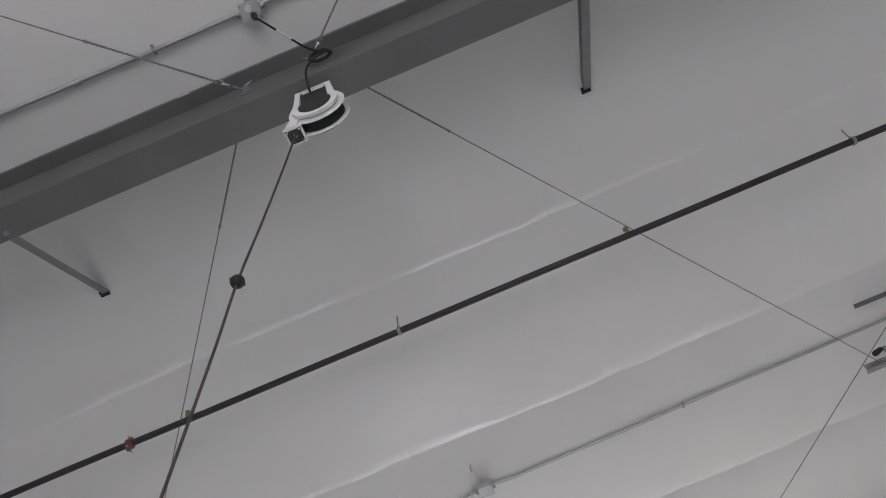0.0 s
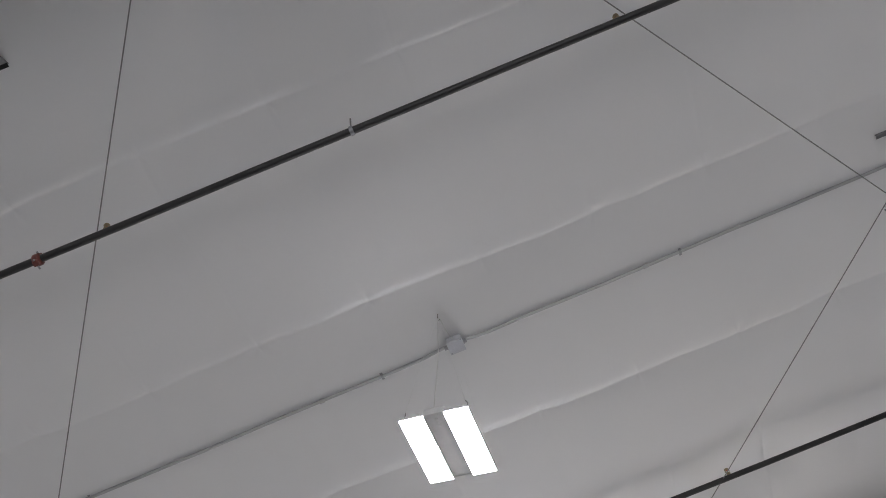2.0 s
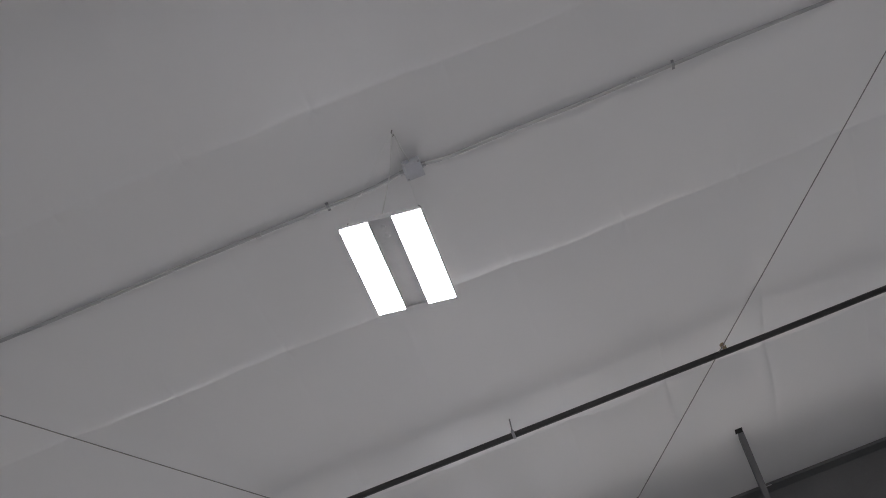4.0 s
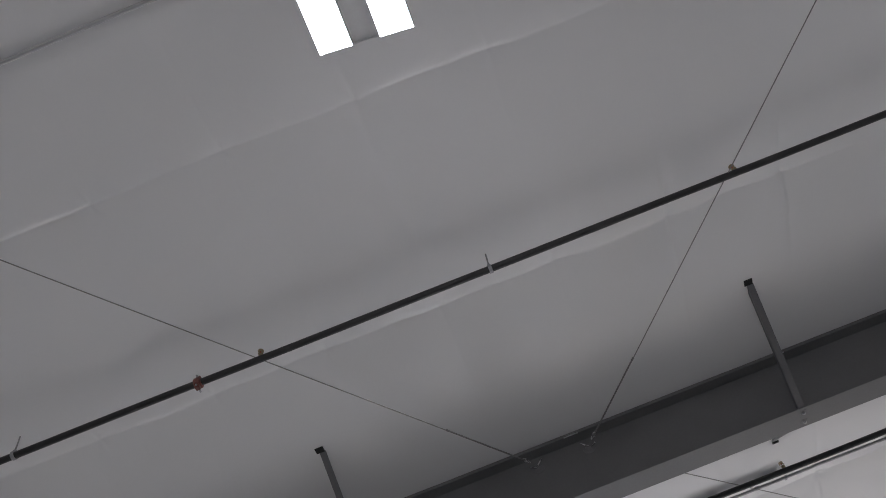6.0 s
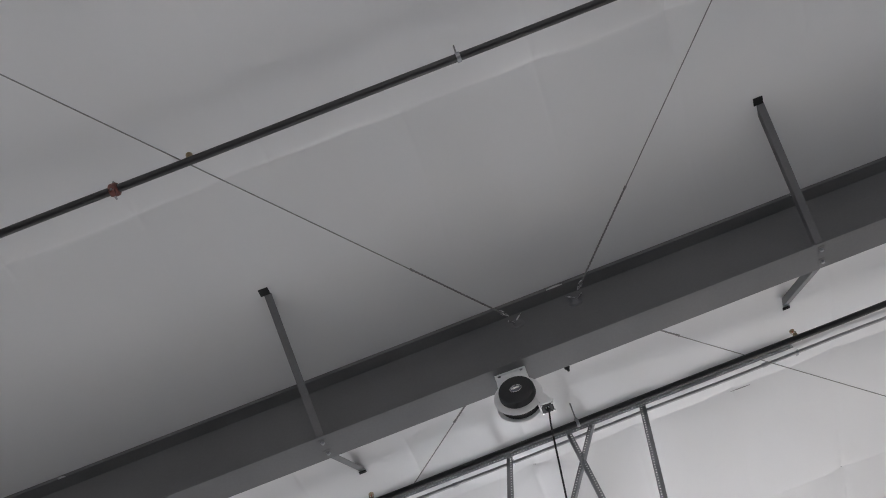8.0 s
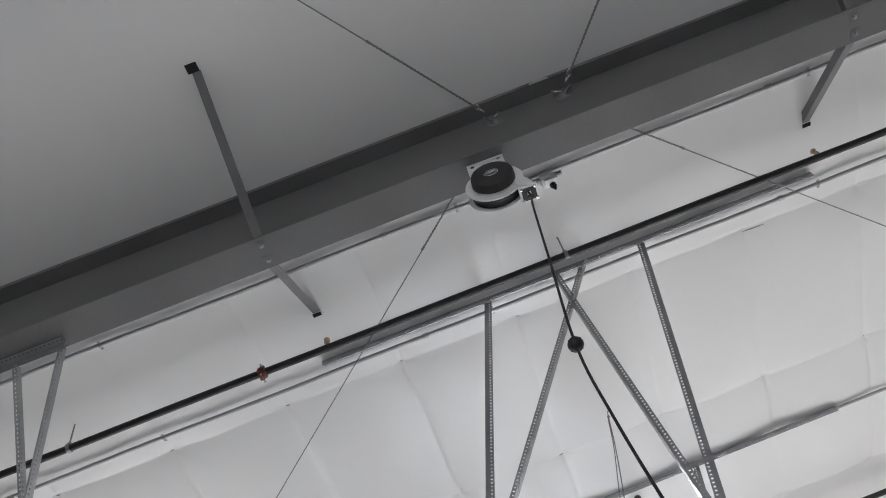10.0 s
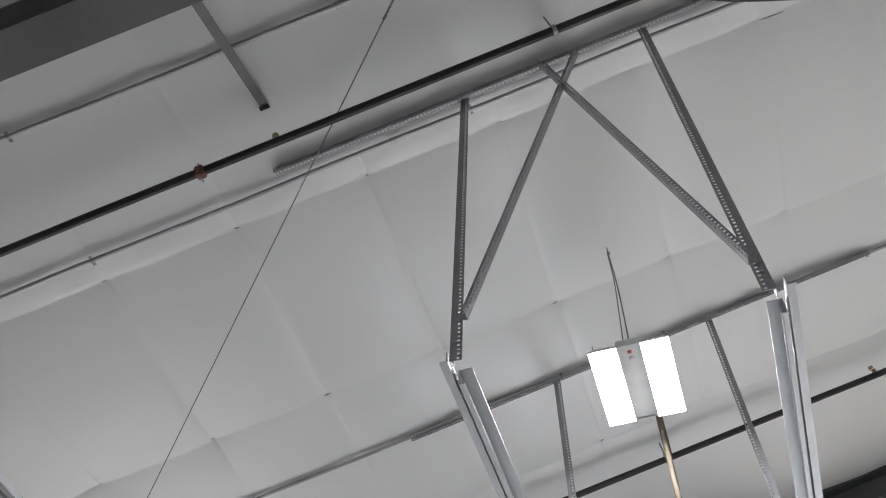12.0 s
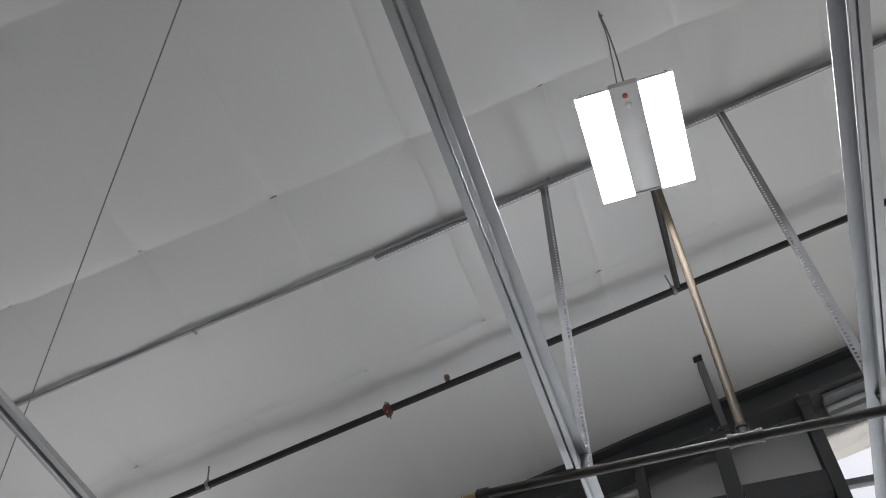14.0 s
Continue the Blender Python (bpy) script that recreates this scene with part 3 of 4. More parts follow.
def drop_pipe():
    """An arm from the far pipe, a plumb drop and a level branch under the door tracks."""
    x, y = 1.549, 4.112
    root = thing("sprinkler_drop", FLAT, "weathered steel sprinkler drop with a level branch pipe", "sprinkler drop")
    r = 0.0175
    top = rp(1.54, y, -0.155) - Vector((0, 0, H))
    far = rp(1.54, PIPES["D"][0], -0.155) - Vector((0, 0, H))
    bm = bm_new()
    tube(bm, [far, top + Vector((0, 0.03, 0))], 0.0195, 12)
    part("arm", bm, DARK_DROP, root, "dark steel arm pipe")
    bm = bm_new()
    tube(bm, smooth_curve([top + Vector((0, 0.06, 0)), top + Vector((0, 0.015, -0.006)), top + Vector((0, 0, -0.055))], 5), 0.027, 12)
    part("elbow", bm, DARK_DROP, root)
    zb = -1.925
    bm = bm_new()
    tube(bm, [(top.x, y, top.z - 0.04), (x, y, zb)], r, 14)
    part("drop", bm, DROP, root, "brassy worn steel pipe")
    bm = bm_new()
    tube(bm, [(x - 0.055, y, zb), (x + 0.055, y, zb)], 0.0235, 14)
    tube(bm, [(x, y, zb), (x, y, zb + 0.055)], 0.023, 14)
    for s in (-1, 1):
        tube(bm, [(x + s * 0.043, y, zb), (x + s * 0.062, y, zb)], 0.027, 14)
    tube(bm, [(x, y, zb + 0.042), (x, y, zb + 0.058)], 0.026, 14)
    part("tee", bm, DARK_DROP, root, "cast pipe tee")
    bm = bm_new()
    tube(bm, [(0.56, y, zb - 0.012), (x, y, zb), (3.4, y, zb - 0.012)], 0.018, 14)
    part("branch", bm, DARK_DROP, root, "dark steel branch pipe")
    bm = bm_new()
    turned(bm, (0.60, y, zb - 0.012), (-1, 0, 0), [(0, 0.024), (0.045, 0.024), (0.046, 0.018), (0.05, 0.018)], 14)
    part("end_fitting", bm, DARK_DROP, root)
    bm = bm_new()
    turned(bm, (0.55, y, zb - 0.012), (-1, 0, -0.1), [(0, 0.016), (0.012, 0.019), (0.03, 0.019), (0.031, 0.012), (0.05, 0.012), (0.052, 0.02), (0.056, 0.02)], 12)
    part("sprinkler_head", bm, BRASS, root, "brass sprinkler head")


drop_pipe()


# ---- conduits, boxes ----
def conduit(v, w, label, detour=None, r=0.0125, skew=0.0):
    root = thing("conduit", on_roof(0, v, w) @ Matrix.Rotation(skew, 4, "Z"), label, "conduit", "conduits")
    pts = [(PIPE_END[0], 0, 0)]
    k = 30
    for i in range(1, k):
        u = PIPE_END[0] + (PIPE_END[1] - PIPE_END[0]) * i / k
        if detour and abs(u - detour) < 0.3:
            continue
        pts.append((u, 0.004 * math.sin(i * 1.9), 0))
        if detour and u < detour - 0.3 < u + (PIPE_END[1] - PIPE_END[0]) / k + 0.3 and len(pts) and u + (PIPE_END[1] - PIPE_END[0]) / k > detour - 0.3:
            for du, dv in ((-0.24, 0.0), (-0.15, 0.012), (-0.09, 0.022), (-0.045, 0.022), (0.045, 0.022), (0.09, 0.02), (0.15, 0.008), (0.24, 0)):
                pts.append((detour + du, -dv, -0.006 if abs(du) < 0.1 else 0))
    pts.append((PIPE_END[1], 0, 0))
    bm = bm_new()
    tube(bm, pts, r, 10)
    part("tube", bm, EMT, root)
    for u in (-4.1, -2.9, 0.55, 2.95, 5.6):
        bm = bm_new()
        turned(bm, (u - 0.02, 0, 0), (1, 0, 0), [(0, r + 0.001), (0.002, r + 0.004), (0.038, r + 0.004), (0.04, r + 0.001)], 12)
        part("sleeve", bm, EMT, root)
    for u in (-3.4, -1.2, 1.0, 3.2, 4.9):
        bm = bm_new()
        box(bm, (u, 0, -0.002), (0.018, 0.06, 0.002))
        tube(bm, [(u - 0.009, 0, 0), (u + 0.009, 0, 0)], r + 0.002, 12)
        part("strap", bm, ZINC, root, smooth=False)
    return root


conduit(-7.143, -0.035, "thin steel conduit under the white lining", None)
conduit(-3.102, -0.018, "thin steel conduit under the white lining", 1.551, skew=-0.014)
conduit(1.322, -0.035, "thin steel conduit under the white lining", None)
conduit(2.103, -0.04, "thin steel conduit under the white lining", None)
conduit(4.152, -0.035, "thin steel conduit under the white lining", None)


def junction_box(u, v, w):
    root = thing("junction_box", on_roof(u, v, w), "grey steel junction box under the lining", "junction box")
    bm = bm_new()
    box(bm, (0, 0, 0), (0.105, 0.105, 0.05), bevel=0.003)
    part("body", bm, GREY_BOX, root, smooth=False)
    bm = bm_new()
    box(bm, (0, 0, -0.0275), (0.112, 0.112, 0.004), bevel=0.001)
    part("cover", bm, GREY_BOX, root, "flat grey cover plate", smooth=False)
    for sx in (-1, 1):
        bm = bm_new()
        turned(bm, (sx * 0.045, -sx * 0.045, -0.029), (0, 0, -1), [(0, 0.006), (0.003, 0.005)], 8)
        part("screw", bm, ZINC, root)
        bm = bm_new()
        turned(bm, (sx * 0.05, 0.0, -0.005), (sx, 0, 0), [(0, 0.019), (0.012, 0.019), (0.013, 0.015), (0.03, 0.015)], 12)
        part("connector", bm, ZINC, root)
    return root


junction_box(1.551, -3.16, -0.05)


def ceiling_outlet(u, v, w):
    """An octagonal steel box on the conduit with a round socket and a plug in it."""
    root = thing("ceiling_outlet", on_roof(u, v, w), "square grey steel ceiling outlet box with a plugged-in black cord", "outlet")
    bm = bm_new()
    turned(bm, (0, 0, 0.02), (0, 0, -1), [(0, 0.055), (0.04, 0.055), (0.042, 0.053)], 8)
    part("box", bm, ZINC, root, smooth=False)
    bm = bm_new()
    box(bm, (0, 0, -0.0245), (0.108, 0.108, 0.004), Matrix.Rotation(0.1, 4, "Z"), bevel=0.0015)
    part("cover", bm, GREY_BOX, root, "square grey cover plate", smooth=False)
    for s in (-1, 1):
        bm = bm_new()
        turned(bm, (s * 0.042, s * 0.042, -0.026), (0, 0, -1), [(0, 0.006), (0.003, 0.005)], 8)
        part("screw", bm, ZINC, root)
        bm = bm_new()
        turned(bm, (s * 0.05, 0, 0.005), (s, 0, 0), [(0, 0.018), (0.012, 0.018), (0.013, 0.0145), (0.03, 0.0145)], 12)
        part("connector", bm, ZINC, root)
    bm = bm_new()
    turned(bm, (-0.005, -0.02, -0.027), (0, 0, -1), [(0, 0.019), (0.004, 0.018)], 16)
    part("socket", bm, CLEAR_PLASTIC, root, "pale round socket")
    bm = bm_new()
    turned(bm, (0.008, 0.022, -0.026), (0.1, 0.3, -1), [(0, 0.018), (0.02, 0.018), (0.035, 0.012), (0.05, 0.007)], 12)
    part("plug", bm, BLACK_PLASTIC, root, "black plug")
    return root


ceiling_outlet(1.555, -7.135, -0.045)


def hanging_socket(u, v, w):
    """The pale socket housing with a dark plug beside the second reel."""
    root = thing("cord_socket", on_roof(u, v, w), "pale plastic socket box with a dark plug", "outlet")
    bm = bm_new()
    box(bm, (0, 0, 0), (0.085, 0.07, 0.07), bevel=0.008)
    part("housing", bm, CLEAR_PLASTIC, root)
    bm = bm_new()
    box(bm, (0.01, -0.012, -0.044), (0.078, 0.062, 0.012), Matrix.Rotation(0.25, 4, "X"), bevel=0.004)
    part("flap", bm, CLEAR_PLASTIC, root, "milky spring flap")
    bm = bm_new()
    turned(bm, (0.012, 0.01, -0.04), (0.1, 0.35, -1), [(0, 0.02), (0.025, 0.019), (0.036, 0.011), (0.05, 0.007)], 12)
    part("plug", bm, BLACK_PLASTIC, root, "black plug")
    for s in (-1, 1):
        bm = bm_new()
        turned(bm, (s * 0.042, 0, 0.02), (s, 0, 0), [(0, 0.018), (0.02, 0.018), (0.022, 0.0145), (0.05, 0.0145)], 12)
        part("connector", bm, EMT, root)
    return root


hanging_socket(1.555, 1.36, -0.05)


# ---- cord reels ----
def cord_reel(m, label, mouth_side, cap_scale, cap_tall, cord, ball_at, framed=False):
    """Spring cord reel: foot plate, side frame, two drum flanges, wound cord, cap and a roller mouth.
    Local y is the drum's axle (front towards -y), z up; the foot lies at z = 0.185."""
    root = thing("cord_reel", m, label, "cord reel", "cord reels")
    bm = bm_new()
    box(bm, (0, 0.0, 0.183), (0.19, 0.14, 0.006), bevel=0.002)
    part("foot_plate", bm, WHITE_METAL, root, "white foot plate", smooth=False)
    for s in (-1, 1):
        bm = bm_new()
        turned(bm, (s * 0.068, -0.05, 0.18), (0, 0, -1), [(0, 0.013), (0.002, 0.013), (0.0022, 0.009), (0.009, 0.009)], 6)
        part("bolt", bm, BLACK_PLASTIC if s < 0 else ZINC, root, smooth=False)
    bm = bm_new()
    pl = [(-0.092, 0.182), (0.092, 0.182), (0.098, 0.06), (0.11, 0.0), (0.085, -0.075), (0.03, -0.105), (-0.03, -0.105), (-0.085, -0.075), (-0.11, 0.0), (-0.098, 0.06)]
    extruded(bm, pl, (0, -0.055, 0), (0, -0.049, 0), (1, 0, 0), (0, 0, 1))
    part("side_frame", bm, WHITE_METAL, root, "white pressed side frame", smooth=False)
    for y in (-0.042, 0.024):
        bm = bm_new()
        turned(bm, (0, y, 0), (0, 1, 0), [(-0.003, 0.138), (-0.004, 0.142), (0, 0.145), (0.004, 0.142), (0.003, 0.138), (0.001, 0.09)], 40)
        part("drum_flange", bm, WHITE_METAL, root)
    bm = bm_new()
    pts = []
    for k in range(9 * 24 + 1):
        a = 2 * math.pi * k / 24
        pts.append((0.118 * math.cos(a), -0.033 + 0.05 * k / (9 * 24), 0.118 * math.sin(a)))
    tube(bm, pts, 0.0062, 6)
    turned(bm, (0, -0.036, 0), (0, 1, 0), [(0, 0.113), (0.055, 0.113)], 32)
    part("wound_cord", bm, RUBBER, root, "black cord wound on the drum")
    bm = bm_new()
    c = cap_scale
    turned(bm, (0, -0.056, 0), (0, -1, 0), [(0, c), (cap_tall * 0.75, c * 0.985), (cap_tall * 0.95, c * 0.95), (cap_tall, c * 0.88), (cap_tall + 0.002, 0.01)], 40)
    cap = part("cap", bm, BLACK_PLASTIC, root, "black round spring cover")
    if framed:
        # a raised horseshoe rim round the recessed cover
        bm = bm_new()
        arc = [math.pi * (0.14 - 1.28 * k / 28) for k in range(29)]
        outer = [(0.118 * math.cos(a), 0.112 * math.sin(a)) for a in arc]
        inner = [(0.086 * math.cos(a), 0.086 * math.sin(a)) for a in arc]
        outline = [(0.092, 0.18), (0.1, 0.1)] + outer + [(-0.1, 0.1), (-0.092, 0.18), (-0.066, 0.18), (-0.07, 0.1)] + inner[::-1] + [(0.07, 0.1), (0.066, 0.18)]
        extruded(bm, outline, (0, -0.069, 0), (0, -0.055, 0), (1, 0, 0), (0, 0, 1))
        part("rim", bm, WHITE_METAL, root, "white horseshoe rim", smooth=False)
        bm = bm_new()
        box(bm, (0, -0.0605, 0.085), (0.134, 0.01, 0.13), bevel=0.002)
        part("cover_plate", bm, BLACK_PLASTIC, root, "black plate behind the rim", smooth=False)
    else:
        bm = bm_new()
        turned(bm, (0, -0.0585 - cap_tall, 0.006), (0, -1, 0), [(0, 0.034), (0.002, 0.033), (0.003, 0.030)], 28)
        badge = part("badge", bm, BADGE, cap, "grey-blue oval badge")
        badge.scale = (1.0, 1.0, 0.72)
        bm = bm_new()
        ring = [(0.034 * math.cos(k * math.pi / 16), -0.0595 - cap_tall, 0.0043 + 0.0245 * math.sin(k * math.pi / 16)) for k in range(33)]
        tube(bm, ring, 0.0016, 6, caps=False)
        part("badge_rim", bm, SILVER, cap, "thin bright oval rim")
        bm = bm_new()
        box(bm, (0, -0.0625 - cap_tall, 0.006), (0.05, 0.002, 0.013), bevel=0.0008)
        part("badge_bar", bm, SILVER, cap, "pale bar across the badge", smooth=False)
    bm = bm_new()
    turned(bm, (0, 0.029, 0), (0, 1, 0), [(0, 0.112), (0.016, 0.11), (0.022, 0.1), (0.023, 0.02)], 36)
    part("back_cover", bm, BLACK_PLASTIC, root, "black back cover")
    # the roller mouth
    q = Vector((mouth_side * 0.134, 0.0, -0.075))
    bm = bm_new()
    pl = [(mouth_side * a, b) for a, b in ((0.085, 0.0), (0.115, -0.005), (0.152, -0.07), (0.168, -0.12), (0.104, -0.12), (0.09, -0.06))]
    extruded(bm, pl, (0, -0.05, 0), (0, -0.045, 0), (1, 0, 0), (0, 0, 1))
    part("arm", bm, WHITE_METAL, root, "white guide arm", smooth=False)
    bm = bm_new()
    extruded(bm, pl, (0, 0.045, 0), (0, 0.05, 0), (1, 0, 0), (0, 0, 1))
    part("arm", bm, WHITE_METAL, root, "white guide arm", smooth=False)
    bm = bm_new()
    z = -0.118
    for a, b, s in ((-0.04, 0, (0.012, 0.092, 0.016)), (0.04, 0, (0.012, 0.092, 0.016)), (0, -0.04, (0.075, 0.012, 0.016)), (0, 0.04, (0.075, 0.012, 0.016))):
        box(bm, (q.x + a, b, z), s, bevel=0.002)
    mouth = part("mouth", bm, WHITE_METAL, root, "white square roller mouth", smooth=False)
    bm = bm_new()
    for a, b, sz in ((-0.025, 0, (0.02, 0.07, 0.012)), (0.025, 0, (0.02, 0.07, 0.012)), (0, -0.027, (0.03, 0.016, 0.012)), (0, 0.027, (0.03, 0.016, 0.012))):
        box(bm, (q.x + a, b, z - 0.004), sz, bevel=0.0015)
    part("guide_plate", bm, BLACK_PLASTIC, mouth, "black guide plate", smooth=False)
    for a, b, d in ((-0.019, 0, (0, 1, 0)), (0.019, 0, (0, 1, 0)), (0, -0.02, (1, 0, 0)), (0, 0.02, (1, 0, 0))):
        bm = bm_new()
        turned(bm, Vector((q.x + a, b, z - 0.003)) - Vector(d) * 0.03, d, [(0, 0.004), (0.006, 0.009), (0.054, 0.009), (0.06, 0.004)], 12)
        part("roller", bm, BLACK_PLASTIC, mouth, "black roller")
    for a in (-0.033, 0.033):
        for b in (-0.033, 0.033):
            bm = bm_new()
            turned(bm, (q.x + a, b, z - 0.007), (0, 0, -1), [(0, 0.0085), (0.004, 0.0085), (0.006, 0.005)], 8)
            part("screw", bm, SILVER, mouth)
    inv = m.inverted()
    pts = [(q.x - mouth_side * 0.04, 0, 0.03), (q.x, 0, z)] + [inv @ Vector(p) for p in cord]
    bm = bm_new()
    tube(bm, smooth_curve(pts, 8), 0.0052, 8)
    part("pull_cord", bm, BROWN_CORD if framed else RUBBER, root, "brown-grey pull-out cord" if framed else "black pull-out cord")
    b = inv @ Vector(ball_at)
    i = min(range(len(cord)), key=lambda k: (Vector(cord[k]) - Vector(ball_at)).length)
    d = (inv.to_3x3() @ (Vector(cord[min(i + 1, len(cord) - 1)]) - Vector(cord[max(i - 1, 0)]))).normalized()
    bm = bm_new()
    prof = [(0.027 * math.sin(a), 0.006 + 0.021 * math.cos(a)) for a in [-1.35 + 2.7 * k / 14 for k in range(15)]]
    turned(bm, b, d, prof, 22)
    ball = part("stop_ball", bm, RUBBER, root, "black rubber stop ball on the cord")
    bm = bm_new()
    s, t = basis(d)
    turned(bm, b - d * 0.003, d, [(0, 0.026), (0.0005, 0.0285), (0.0055, 0.0285), (0.006, 0.026)], 22)
    for sg in (-1, 1):
        turned(bm, b + t * sg * 0.018, s, [(-0.024, 0.003), (-0.022, 0.005), (0.022, 0.005), (0.024, 0.003)], 8)
    part("clamp_band", bm, BLACK_PLASTIC, ball)
    return root


REEL2 = (1.323, 0.9, -0.44)
cord_reel(FLAT @ Matrix.Translation(REEL2) @ Matrix.Rotation(-SLOPE * 0.85, 4, "Y") @ Matrix.Rotation(radians(3.5), 4, "X"),
          "white cord reel with a black round cover, bolted under a beam", 1, 0.108, 0.043,
          [wp(1.497, 0.882, -0.72), wp(1.545, 0.826, -1.2), wp(1.609, 0.752, -1.836), wp(1.69, 0.745, -2.2), wp(1.81, 0.715, -2.65), wp(1.95, 0.565, -3.2), wp(2.2, 0.30, -4.2), wp(2.6, -0.1, -5.2), wp(2.9, -0.4, -5.63)], wp(1.609, 0.752, -1.836))
REEL1 = (1.851, -6.721, -0.325)
cord_reel(FLAT @ Matrix.Translation(REEL1) @ Matrix.Rotation(-SLOPE * 0.9, 4, "Y") @ Matrix.Rotation(radians(3), 4, "X"),
          "white cord reel hung under a beam, its cord pulled down", -1, 0.085, 0.012,
          [wp(1.726, -6.69, -0.75), wp(1.736, -6.702, -1.2), wp(1.742, -6.714, -1.618), wp(1.758, -6.714, -2.0), wp(1.772, -6.714, -2.6), wp(1.79, -6.714, -3.6), wp(1.8, -6.73, -4.8), wp(1.83, -6.76, -5.63)], wp(1.742, -6.714, -1.618), True)


def feed_cord():
    """From the ceiling outlet to the first reel, looped round a cable anchor."""
    root = thing("feed_cord", on_roof(1.56, -7.11, -0.1), "black feed cord looped over a cable anchor", "power cord")
    o = Vector((1.56, -7.11, -0.1))
    pts = [(1.565, -7.105, -0.09), (1.61, -7.06, -0.14), (1.68, -6.97, -0.17), (1.74, -6.88, -0.16), (1.79, -6.83, -0.15)]
    for k in range(0, 37):
        a = k * 2 * math.pi / 12
        pts.append((1.797 + (0.055 + 0.004 * (k // 12)) * math.cos(a), -6.812 - 0.015 * math.sin(a) + 0.003 * (k // 12), -0.18 + 0.03 * math.sin(a)))
    pts += [(1.862, -6.83, -0.25), (1.85, -6.87, -0.35), (1.79, -6.895, -0.46), (1.735, -6.89, -0.55), (1.715, -6.85, -0.62), (1.71, -6.80, -0.66)]
    bm = bm_new()
    tube(bm, smooth_curve([Vector(p) - o for p in pts], 4), 0.0062, 8)
    part("cord", bm, RUBBER, root)
    bm = bm_new()
    run = smooth_curve([Vector(p) - o for p in pts], 4)
    tube(bm, run[6:10], 0.0076, 8)
    part("tag", bm, WHITE_CORD, root, "white cord tag")


feed_cord()


